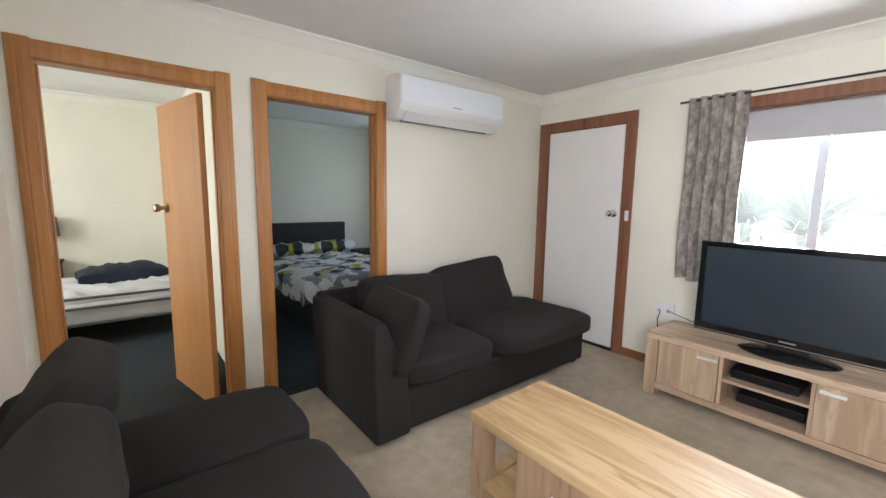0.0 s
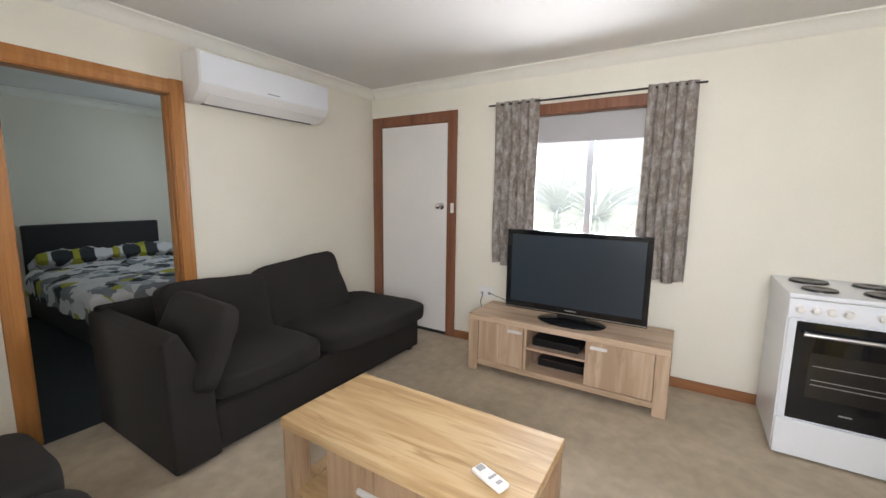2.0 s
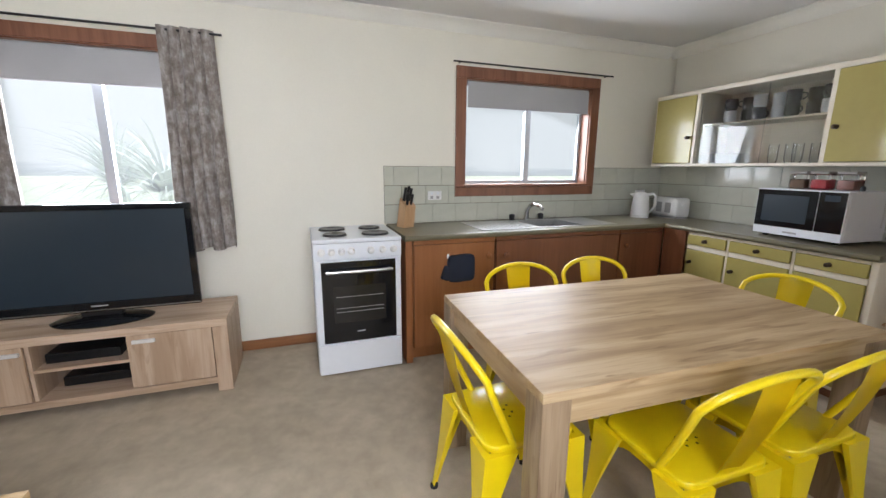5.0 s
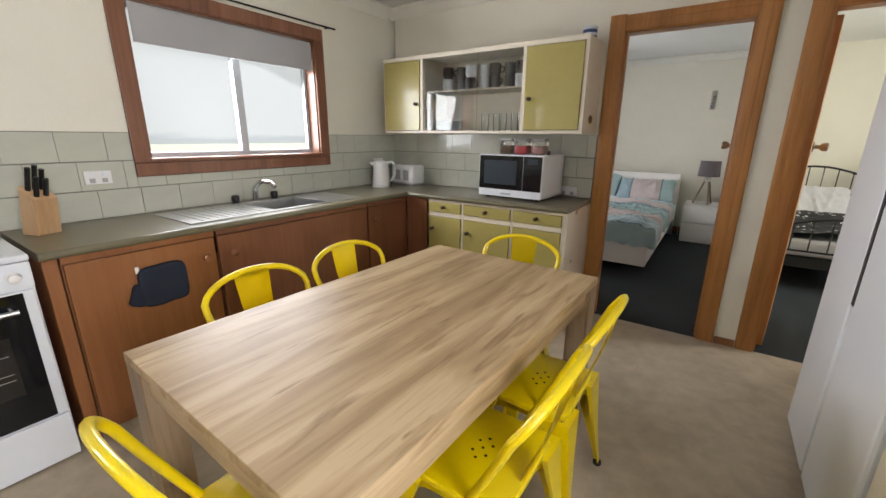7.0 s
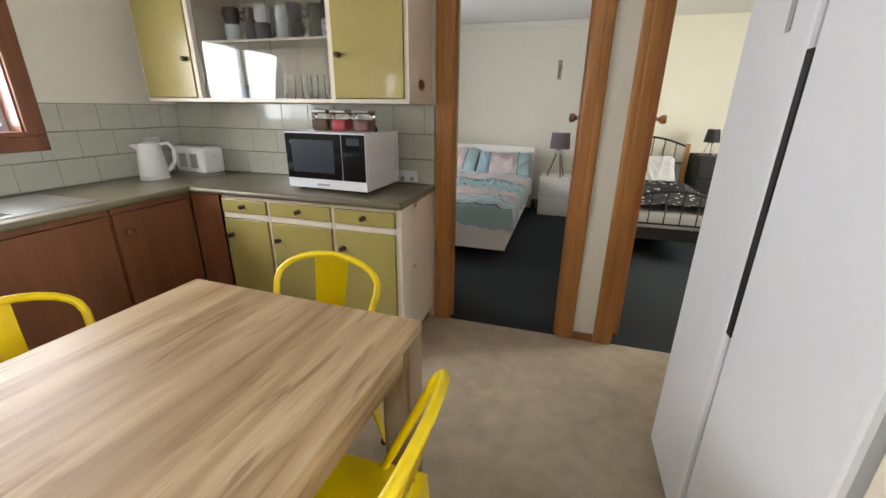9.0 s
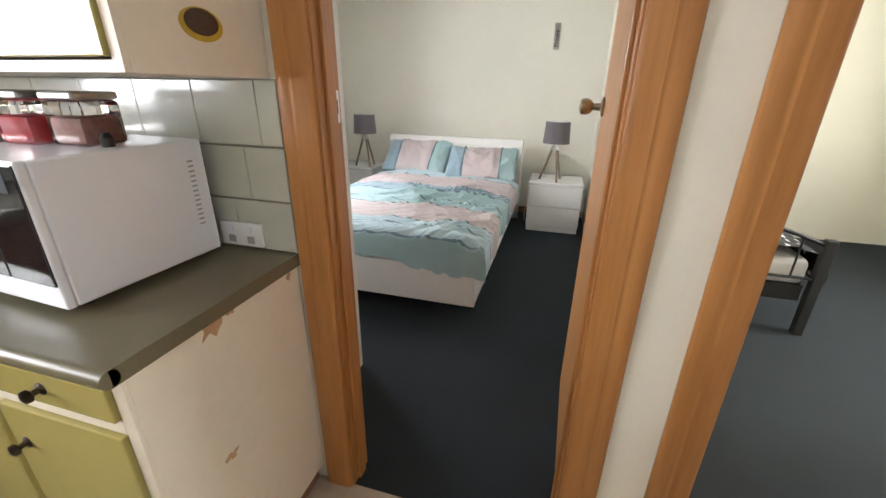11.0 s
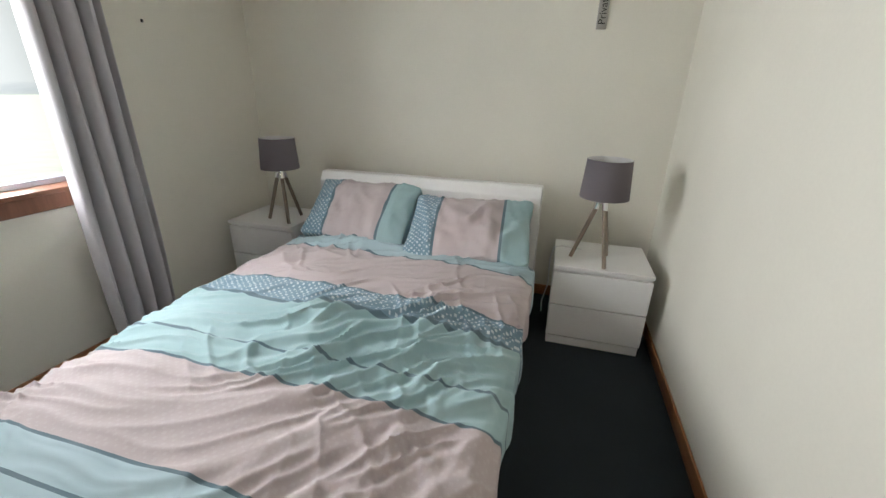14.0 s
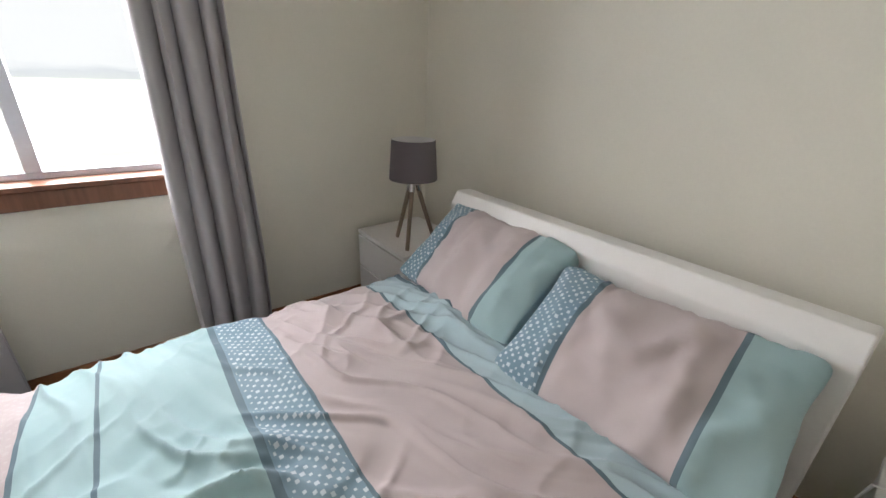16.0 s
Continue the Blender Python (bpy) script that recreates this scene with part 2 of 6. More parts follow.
tagged(part("floor", box(XW, XE, YS, YN, -0.1, 0), M_FLOOR), "mottled beige carpet over the living room floor", "floor", "", "structure")
tagged(part("floor_bedrooms_north", box(XWB, XE, YN, YNB, -0.1, -0.001), M_CARPET), "dark slate bedroom carpet", "floor", "", "structure")
tagged(part("floor_bedrooms_south", box(XWB, XE, YSB, YS, -0.1, -0.001), M_CARPET), "dark slate bedroom carpet", "floor", "", "structure")
tagged(part("ceiling", box(XWB - T, XE + 0.15, YSB - T, YNB + T, H, H + 0.1), M_CEIL), "flat white painted ceiling", "ceiling", "", "structure")


def tube_into(bm, pts, r, n=8, cap=True):
    pts = [Vector(p) for p in pts]
    rings = []
    up = Vector((0, 0, 1))
    for i, p in enumerate(pts):
        d = (pts[min(i + 1, len(pts) - 1)] - pts[max(i - 1, 0)]).normalized()
        if abs(d.dot(up)) > 0.95:
            up = Vector((1, 0, 0)) if abs(d.x) < 0.9 else Vector((0, 1, 0))
        a = d.cross(up).normalized()
        b = d.cross(a).normalized()
        up = a.cross(d)
        rr = r[i] if isinstance(r, (list, tuple)) else r
        rings.append([bm.verts.new(p + a * rr * math.cos(2 * math.pi * k / n) + b * rr * math.sin(2 * math.pi * k / n)) for k in range(n)])
    for q, s in zip(rings, rings[1:]):
        for k in range(n):
            bm.faces.new((q[k], q[(k + 1) % n], s[(k + 1) % n], s[k]))
    if cap:
        bm.faces.new(rings[0])
        bm.faces.new(rings[-1])


def tube(pts, r, n=8):
    bm = bmesh.new()
    tube_into(bm, pts, r, n)
    return bm


def lathe(profile, n=24, centre=(0, 0, 0), caps=True):
    """A turned shape from (radius, height) pairs, about a vertical axis."""
    bm = bmesh.new()
    cx, cy, cz = centre
    rings = [[bm.verts.new((cx + r * math.cos(2 * math.pi * k / n), cy + r * math.sin(2 * math.pi * k / n), cz + z)) for k in range(n)] for r, z in profile]
    for q, s in zip(rings, rings[1:]):
        for k in range(n):
            bm.faces.new((q[k], q[(k + 1) % n], s[(k + 1) % n], s[k]))
    if caps:
        bm.faces.new(rings[0])
        bm.faces.new(rings[-1])
    return bm


def prism(outline, axis, lo, hi, bev=0.0):
    """Extrudes a closed outline along an axis; the outline lies in the two other axes in order."""
    bm = bmesh.new()

    def at(p, v):
        return {"x": (v, p[0], p[1]), "y": (p[0], v, p[1]), "z": (p[0], p[1], v)}[axis]
    a = [bm.verts.new(at(p, lo)) for p in outline]
    b = [bm.verts.new(at(p, hi)) for p in outline]
    bm.faces.new(a)
    bm.faces.new(b)
    for k in range(len(a)):
        bm.faces.new((a[k], a[(k + 1) % len(a)], b[(k + 1) % len(a)], b[k]))
    if bev:
        bmesh.ops.recalc_face_normals(bm, faces=bm.faces)
        bmesh.ops.bevel(bm, geom=list(bm.edges), offset=bev, segments=3, profile=0.5, affect="EDGES")
    return bm


def cushion(sx, sy, sz, m, puff=0.5, seed=0, wrinkle=0.008, cuts=12, k=6.0):
    """A stuffed cushion: a rounded block, swollen in the middle and softly creased."""
    bm = bmesh.new()
    bmesh.ops.create_cube(bm, size=2)
    bmesh.ops.subdivide_edges(bm, edges=list(bm.edges), cuts=cuts, use_grid_fill=True)
    for v in bm.verts:
        p = v.co.copy()
        n = (abs(p.x) ** k + abs(p.y) ** k + abs(p.z) ** k) ** (1 / k)
        p = p / n
        q = Vector((p.x * sx / 2, p.y * sy / 2, p.z * sz / 2))
        edge = (1 - abs(p.x) ** 3) * (1 - abs(p.y) ** 3)
        q.z *= (1 - puff) + puff * (0.25 + 0.95 * edge)
        w = noise.noise(Vector((q.x * 6 + seed * 7.1, q.y * 6, q.z * 3))) + 0.5 * noise.noise(Vector((q.x * 15, q.y * 15 + seed, q.z * 6)))
        q += Vector((0.4, 0.4, 1.0)) * wrinkle * w
        v.co = m @ q
    return bm


def knob_set(parent, x, y, z, side, material):
    """A turned round door knob on a rose, standing off along x by side."""
    prof = [(0.034, 0), (0.034, 0.006), (0.014, 0.012), (0.012, 0.035), (0.024, 0.045), (0.029, 0.06), (0.027, 0.078), (0.012, 0.084)]
    bm = lathe(prof, 20)
    bmesh.ops.transform(bm, matrix=pose(x, y, z, 0, 90 * side, 0), verts=bm.verts)
    return smooth(part("door_knob", bm, material, parent, "round satin brass door knob"))


M_WHITE = painted("white_enamel", (0.765, 0.80, 0.85), 0.3, 30, 0.015, 0.0, 0.0, 0.3)
M_WHITE_MATT = painted("white_laminate", (0.78, 0.77, 0.75), 0.4, 30, 0.02, 0.03)
M_PLASTIC = painted("white_plastic", (0.78, 0.78, 0.77), 0.4, 40, 0.02, 0.02)
M_BLACK = painted("black_plastic", (0.012, 0.012, 0.013), 0.35, 60, 0.15, 0.03)
M_BLACK_GLOSS = painted("black_gloss", (0.008, 0.009, 0.011), 0.08, 60, 0.1, 0.0)
M_SCREEN = painted("dark_screen_glass", (0.022, 0.034, 0.047), 0.28, 10, 0.05, 0.0)
M_OVEN = painted("dark_oven_glass", (0.022, 0.021, 0.02), 0.12, 20, 0.2, 0.0)
M_SILVER = painted("pale_silver_handle", (0.78, 0.78, 0.78), 0.35, 60, 0.03, 0.0, 0.4)
M_STEEL = painted("brushed_steel", (0.52, 0.52, 0.51), 0.28, 80, 0.06, 0.03, 1.0)
M_CHROME = painted("chrome", (0.75, 0.75, 0.76), 0.1, 20, 0.02, 0.0, 1.0)
M_BRASS = painted("satin_brass", (0.42, 0.34, 0.25), 0.3, 60, 0.08, 0.02, 1.0)
M_KNOB = painted("dark_bronze_knob", (0.07, 0.05, 0.035), 0.3, 60, 0.15, 0.02, 0.8)
M_SOFA = painted("charcoal_brown_upholstery", (0.012, 0.0102, 0.0095), 0.92, 380, 0.16, 0.5)
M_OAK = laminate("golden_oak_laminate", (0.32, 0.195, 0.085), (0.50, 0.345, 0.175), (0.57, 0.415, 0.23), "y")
# Coffee table legs and drawer: darker than the golden top, grain upright.
M_OAK_Z = wood("darker_oak_laminate_upright", (0.25, 0.15, 0.085), (0.37, 0.25, 0.15), (0.43, 0.30, 0.19), "z", 0.4, 0.5, 0.06, 1.0, 0.4)
M_GREY_OAK = laminate("grey_oak_laminate", (0.22, 0.135, 0.065), (0.44, 0.315, 0.175), (0.53, 0.40, 0.24), "y")
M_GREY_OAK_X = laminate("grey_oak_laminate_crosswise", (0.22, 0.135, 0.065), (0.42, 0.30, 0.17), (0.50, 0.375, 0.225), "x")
# Table legs: the same oak about 30 percent darker, grain upright.
M_GREY_OAK_Z = laminate("darker_grey_oak_upright", (0.17, 0.11, 0.065), (0.31, 0.225, 0.14), (0.38, 0.285, 0.19), "z")
M_PALE_OAK = laminate("pale_pinkish_oak", (0.34, 0.235, 0.15), (0.50, 0.37, 0.26), (0.57, 0.44, 0.325), "y")
M_PALE_OAK_Z = laminate("pale_pinkish_oak_upright", (0.33, 0.225, 0.145), (0.47, 0.345, 0.24), (0.54, 0.415, 0.305), "z")
M_BROWN = wood("reddish_brown_ply", (0.115, 0.040, 0.017), (0.18, 0.067, 0.029), (0.23, 0.092, 0.043), "z", 0.4, 0.45, 0.05, 0.8)
# The brown ply again, lighter and warmer, for first unit and end panel.
M_BROWN_WARM = wood("warm_brown_ply", (0.19, 0.068, 0.022), (0.27, 0.105, 0.036), (0.33, 0.14, 0.054), "z", 0.4, 0.45, 0.05, 0.8)
M_OLIVE = painted("mustard_olive_enamel", (0.42, 0.36, 0.12), 0.25, 25, 0.05, 0.05, 0.0, 0.2)
M_CREAM = painted("cream_enamel", (0.78, 0.72, 0.60), 0.4, 40, 0.04, 0.06)
M_BENCH = painted("olive_grey_laminate", (0.165, 0.148, 0.092), 0.32, 140, 0.12, 0.05)
M_TILE = painted("pale_sage_ceramic", (0.52, 0.53, 0.45), 0.18, 14, 0.05, 0.05, 0.0, 0.3)
M_GROUT = painted("grey_grout", (0.26, 0.255, 0.21), 0.9, 120, 0.1, 0.2)
M_YELLOW = painted("bright_yellow_powder_coat", (0.82, 0.62, 0.0), 0.28, 30, 0.03, 0.03, 0.0, 0.3)
M_BLIND = painted("grey_blind_fabric", (0.42, 0.42, 0.43), 0.85, 300, 0.05, 0.3)
M_ALU = painted("pale_aluminium", (0.55, 0.58, 0.63), 0.45, 60, 0.04, 0.02, 0.3)
M_RUBBER = painted("black_rubber", (0.015, 0.015, 0.015), 0.8, 90, 0.1, 0.2)
M_NAVY = painted("navy_cotton", (0.018, 0.024, 0.042), 0.95, 250, 0.2, 0.5)
M_LIGHT_WOOD = wood("beech", (0.38, 0.22, 0.10), (0.50, 0.31, 0.16), (0.56, 0.37, 0.21), "z", 0.45, 0.8)
M_GREY_TXT = painted("grey_print", (0.35, 0.35, 0.35), 0.5, 40, 0.05, 0.0)


def glass_material():
    mat, nt, b = node_material("clear_glass")
    b.inputs["Base Color"].default_value = (0.97, 0.98, 0.97, 1)
    b.inputs["Roughness"].default_value = 0.02
    b.inputs["IOR"].default_value = 1.45
    b.inputs["Transmission Weight"].default_value = 1.0
    return mat


M_GLASS = glass_material()


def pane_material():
    """Thin window glass, daylight passing through: faint gloss, plus a white veil imitating glare."""
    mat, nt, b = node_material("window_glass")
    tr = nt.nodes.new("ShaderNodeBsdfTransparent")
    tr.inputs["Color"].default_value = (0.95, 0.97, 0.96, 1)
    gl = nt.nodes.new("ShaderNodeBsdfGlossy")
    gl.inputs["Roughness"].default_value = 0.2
    # Translucent white stands in for the washed-out brightness of the view.
    glare = nt.nodes.new("ShaderNodeBsdfTranslucent")
    glare.inputs["Color"].default_value = (0.92, 0.93, 0.95, 1)
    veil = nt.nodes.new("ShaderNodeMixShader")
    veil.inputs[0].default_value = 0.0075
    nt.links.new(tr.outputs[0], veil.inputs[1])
    nt.links.new(glare.outputs[0], veil.inputs[2])
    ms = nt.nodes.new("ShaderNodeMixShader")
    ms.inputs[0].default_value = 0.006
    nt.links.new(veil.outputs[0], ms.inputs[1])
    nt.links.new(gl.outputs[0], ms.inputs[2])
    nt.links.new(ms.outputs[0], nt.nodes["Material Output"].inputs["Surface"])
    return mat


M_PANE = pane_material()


def curtain_material(name, a, b_, c, blotch):
    mat, nt, b = node_material(name)
    v = coords(nt)
    f = noise_tex(nt, v, blotch, 5, 0.7)
    g = noise_tex(nt, coords(nt, (1, 1, 0.35)), blotch * 2.2, 3, 0.6)
    w = noise_tex(nt, v, 500, 2)
    c1 = ramp(nt, f, [(0.36, a), (0.5, b_), (0.6, c)])
    c2 = mix(nt, 0.5, c1, ramp(nt, g, [(0.4, a), (0.55, b_), (0.62, c)]))
    nt.links.new(mix(nt, 0.15, c2, ramp(nt, w, [(0.3, a), (0.7, c)])), b.inputs["Base Color"])
    b.inputs["Roughness"].default_value = 0.9
    bump(nt, b, w, 0.3, 0.001)
    return mat


M_CURTAIN = curtain_material("mottled_grey_brown_print", (0.13, 0.105, 0.085), (0.27, 0.235, 0.21), (0.45, 0.43, 0.41), 16)
M_CURTAIN_GREY = painted("soft_grey_curtain_cloth", (0.52, 0.50, 0.51), 0.85, 300, 0.04, 0.25)


# ---- doors, windows and trim ----
CASING = [(0, 0.0025), (0, 0.011), (0.004, 0.014), (0.012, 0.0155), (0.044, 0.019), (0.048, 0.0172), (0.053, 0.0172), (0.057, 0.019), (0.074, 0.0185), (0.082, 0.015), (0.085, 0.009), (0.085, 0.0025)]


def door_frame(name, span, y0, y1, height, room, material, label, w=0.085):
    """Lining and moulded casings of a doorway in a wall that runs along x; room is +1 or -1, the side of the living room."""
    d = thing(name, pose(0, 0, 0), label, "door frame", "", "structure")
    a, b = span
    profile = [(q * w / 0.085, e) for q, e in CASING]
    part("lining", box(a, a + 0.012, y0 - 0.002, y1 + 0.002, 0, height, 0.002), material, d)
    part("lining", box(b - 0.012, b, y0 - 0.002, y1 + 0.002, 0, height, 0.002), material, d)
    part("head_lining", box(a + 0.012, b - 0.012, y0 - 0.002, y1 + 0.002, height - 0.012, height, 0.002), material, d)
    ys = (y0 + y1) / 2
    for x0, x1 in ((a + 0.012, a + 0.021), (b - 0.021, b - 0.012)):
        part("door_stop", box(x0, x1, ys - 0.02, ys + 0.02, 0, height - 0.022, 0.002), material, d)
    for face, out in ((y1, 1), (y0, -1)):
        for at, side in ((a + 0.006, -1), (b - 0.006, 1)):
            outline = [(at + side * q, face + out * e) for q, e in profile]
            smooth(part("casing", prism(outline, "z", 0, height + w - 0.001), material, d), 25)
        outline = [(face + out * e, height - 0.006 + q) for q, e in profile]
        smooth(part("head_casing", prism(outline, "x", a + 0.006, b - 0.006), material, d), 25)
    return d


FRAME_LABEL = "orange-brown varnished timber frame round a bedroom doorway"
door_frame("door_frame_1", D1, YN, YN + T, DH, -1, M_TRIM, FRAME_LABEL)
door_frame("door_frame_2", D2, YN, YN + T, DH, -1, M_TRIM, FRAME_LABEL)
fa = door_frame("door_frame_3", DA, YS - T, YS, DH, 1, M_TRIM, FRAME_LABEL, 0.10)
door_frame("door_frame_4", DB, YS - T, YS, DH, 1, M_TRIM, FRAME_LABEL, 0.10)
plate = part("strike_plate", box(DA[1] - 0.0145, DA[1] - 0.0105, YS - 0.092, YS - 0.058, 1.255, 1.335, 0.001), M_SILVER, fa, "worn pale steel strike plate")
part("latch_hole", box(DA[1] - 0.0152, DA[1] - 0.0142, YS - 0.083, YS - 0.068, 1.278, 1.312), M_BLACK, plate, "dark latch hole")
for k, z in enumerate((0.25, 1.75)):
    part("hinge", tube([(DA[0] + 0.012, YS - T - 0.006, z), (DA[0] + 0.012, YS - T - 0.006, z + 0.09)], 0.006), M_STEEL, fa)


def door_leaf(name, m, width, material, label, knob_z=1.29, both=True):
    """A flush door; hinged at the local origin, running along +y, its faces at x -0.035 and 0."""
    d = thing(name, m, label, "door", "", "structure")
    part("leaf", box(-0.035, 0, 0.003, width, 0.008, DH - 0.026, 0.002), material, d)
    knob_set(d, 0, width - 0.065, knob_z, 1, M_BRASS)
    if both:
        knob_set(d, -0.0345, width - 0.065, knob_z, -1, M_BRASS)
    part("latch_plate", box(-0.028, -0.007, width, width + 0.0025, knob_z - 0.04, knob_z + 0.04), M_STEEL, d)
    return d


LEAF = "flush orange-brown veneer bedroom door standing open"
door_leaf("door_1", pose(0.415, YN + T + 0.006, 0, 0, 0, 13), 0.68, M_DOOR, LEAF)
door_leaf("door_3", pose(0.688, YS - T - 0.022, 0, 0, 0, 178.5), 0.665, M_DOOR, LEAF)
door_leaf("door_4", pose(DB[1] - 0.06, YS - T - 0.006, 0, 0, 0, 172), 0.66, M_DOOR, LEAF)

# entrance door, closed, in the east wall
e = thing("door_entrance", pose(0, 0, 0), "flush white entrance door, closed, in a brown timber frame", "door", "", "structure")
part("leaf", box(XE - 0.008, XE + 0.032, ED[0] + 0.021, ED[1] - 0.021, 0.03, ED[2] - 0.02, 0.002), M_WHITE_MATT, e)
part("casing", box(XE - 0.02, XE - 0.0025, ED[0] - 0.085, ED[0] + 0.012, 0, ED[2] + 0.085, 0.004), M_TRIM_E, e)
part("casing", box(XE - 0.02, XE - 0.0025, ED[1] - 0.012, ED[1] + 0.10, 0, ED[2] + 0.085, 0.004), M_TRIM_E, e)
part("head_casing", box(XE - 0.02, XE - 0.0025, ED[0] + 0.012, ED[1] - 0.012, ED[2] - 0.012, ED[2] + 0.085, 0.004), M_TRIM_E, e)
for y0, y1 in ((ED[0], ED[0] + 0.02), (ED[1] - 0.02, ED[1])):
    part("lining", box(XE - 0.001, XE + 0.148, y0, y1, 0, ED[2], 0.001), M_TRIM_E, e)
part("head_lining", box(XE - 0.001, XE + 0.148, ED[0] + 0.02, ED[1] - 0.02, ED[2] - 0.02, ED[2], 0.001), M_TRIM_E, e)
part("sill", box(XE - 0.012, XE + 0.15, ED[0] + 0.02, ED[1] - 0.02, 0, 0.028, 0.003), M_BLACK, e, "black weather sill")
knob_set(e, XE - 0.008, 1.855, 1.27, -1, M_CHROME)
part("lock_plate", box(XE - 0.024, XE - 0.0195, 1.71, 1.745, 1.21, 1.30, 0.002), M_PLASTIC, e, "cream painted strike cover")


def window(name, x, w, material, label, casing=0.075, mull=None, blind=0.0, outer=0.15, sides=True):
    """A sliding aluminium window in a timber surround in a wall that faces -x; w is y0, y1, z0, z1."""
    y0, y1, z0, z1 = w
    d = thing(name, pose(0, 0, 0), label, "window", "", "structure")
    part("timber_lining", box(x - 0.001, x + outer - 0.03, y0, y0 + 0.018, z0, z1), material, d)
    part("timber_lining", box(x - 0.001, x + outer - 0.03, y1 - 0.018, y1, z0, z1), material, d)
    part("timber_lining", box(x - 0.001, x + outer - 0.03, y0 + 0.018, y1 - 0.018, z1 - 0.018, z1), material, d)
    part("sill", box(x - 0.035, x + outer - 0.03, y0 - 0.0, y1 + 0.0, z0 + 0.001, z0 + 0.022, 0.003), material, d)
    part("apron", box(x - 0.02, x - 0.0025, y0 - casing, y1 + casing, z0 - casing, z0 - 0.001, 0.004), material, d)
    part("head_casing", box(x - 0.02, x - 0.0025, y0 - casing, y1 + casing, z1 - 0.01, z1 + casing, 0.004), material, d)
    if sides:
        part("casing", box(x - 0.02, x - 0.0025, y0 - casing, y0 + 0.01, z0, z1 - 0.01, 0.004), material, d)
        part("casing", box(x - 0.02, x - 0.0025, y1 - 0.01, y1 + casing, z0, z1 - 0.01, 0.004), material, d)
    gx = x + outer - 0.055
    ya, yb, za, zb = y0 + 0.018, y1 - 0.018, z0 + 0.022, z1 - 0.018
    for nm, b in (("frame_rail", box(gx, gx + 0.03, ya, yb, za, za + 0.028, 0.002)), ("frame_rail", box(gx, gx + 0.03, ya, yb, zb - 0.028, zb, 0.002)),
                  ("frame_stile", box(gx, gx + 0.03, ya, ya + 0.025, za + 0.028, zb - 0.028, 0.002)), ("frame_stile", box(gx, gx + 0.03, yb - 0.025, yb, za + 0.028, zb - 0.028, 0.002)),
                  ("mullion", box(gx - 0.012, gx + 0.03, mull - 0.026, mull + 0.026, za + 0.028, zb - 0.028, 0.002))):
        part(nm, b, M_ALU, d, "pale aluminium")
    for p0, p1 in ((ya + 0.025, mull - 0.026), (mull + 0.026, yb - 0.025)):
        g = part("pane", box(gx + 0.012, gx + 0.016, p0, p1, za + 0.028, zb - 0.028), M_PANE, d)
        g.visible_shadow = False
    if blind:
        bl = thing("roller_blind", pose(x + 0.02, (y0 + y1) / 2, z1 - 0.03), "grey fabric roller blind drawn a little way down", "blind")
        hw = (y1 - y0) / 2 - 0.03
        part("roller", tube([(0, -hw, -0.012), (0, hw, -0.012)], 0.018, 14), M_BLIND, bl)
        part("fabric", box(-0.021, -0.019, -hw, hw, -blind, -0.012), M_BLIND, bl)
        part("bottom_bar", tube([(-0.02, -hw, -blind), (-0.02, hw, -blind)], 0.006, 8), M_BLIND, bl)
    return d


window("window_1", XE, W1, M_TRIM_E, "aluminium sliding window in a brown timber surround", 0.07, 0.525, 0.20)
window("window_2", XE, W2, M_TRIM_E, "aluminium sliding kitchen window in a brown timber surround", 0.075, -2.50, 0.19)
window("window_3", XEB, W3, M_TRIM_E, "aluminium sliding bedroom window in a brown timber surround", 0.075, -5.80, 0.0, 0.15)


def curtain(name, x, ya, yb, zt, zb, material, label, folds=5, depth=0.035, flare=0.0, seed=0, group="", loose=0.9):
    """A hanging curtain in soft uneven folds along y; flare widens its foot."""
    bm = bmesh.new()
    nu, nv = folds * 12, 30
    grid = []
    for j in range(nv + 1):
        v = j / nv
        row = []
        for i in range(nu + 1):
            u = i / nu
            mid = (ya + yb) / 2
            half = (yb - ya) / 2 * (1 + flare * v)
            ph = u * folds * 2 * math.pi + loose * noise.noise(Vector((u * 3 + seed, v * 0.8, seed)))
            amp = depth * (0.55 + 0.5 * noise.noise(Vector((u * 4, seed * 3.3, v)))) + 0.35 * depth
            xx = x + amp * math.sin(ph) * (0.75 + 0.3 * v)
            yy = mid + (u - 0.5) * 2 * half + 0.012 * math.cos(ph * 1.0 + 1) + 0.02 * v * noise.noise(Vector((seed, v * 2, u)))
            row.append(bm.verts.new((xx, yy, zt + (zb - zt) * v + (0.012 * math.sin(ph * 0.5) if j == nv else 0))))
        grid.append(row)
    for j in range(nv):
        for i in range(nu):
            bm.faces.new((grid[j][i], grid[j][i + 1], grid[j + 1][i + 1], grid[j + 1][i]))
    bmesh.ops.recalc_face_normals(bm, faces=bm.faces)
    bmesh.ops.solidify(bm, geom=list(bm.faces), thickness=0.004)
    return tagged(smooth(part(name, bm, material), 70), label, "curtain", group)


CUR = "short mottled grey and brown patterned curtain on a dark rod"
curtain("curtain", XE - 0.085, 0.90, 1.27, 2.145, 0.79, M_CURTAIN, CUR, 5, 0.028, -0.04, 1, "window curtains")
curtain("curtain", XE - 0.085, -0.17, 0.125, 2.145, 0.79, M_CURTAIN, CUR, 5, 0.028, 0.08, 2, "window curtains")
rod = thing("curtain_rod", pose(0, 0, 0), "thin dark metal curtain rod above the window", "curtain rod")
part("rod", tube([(XE - 0.085, -0.21, 2.125), (XE - 0.085, 1.34, 2.125)], 0.007, 10), M_BLACK, rod)
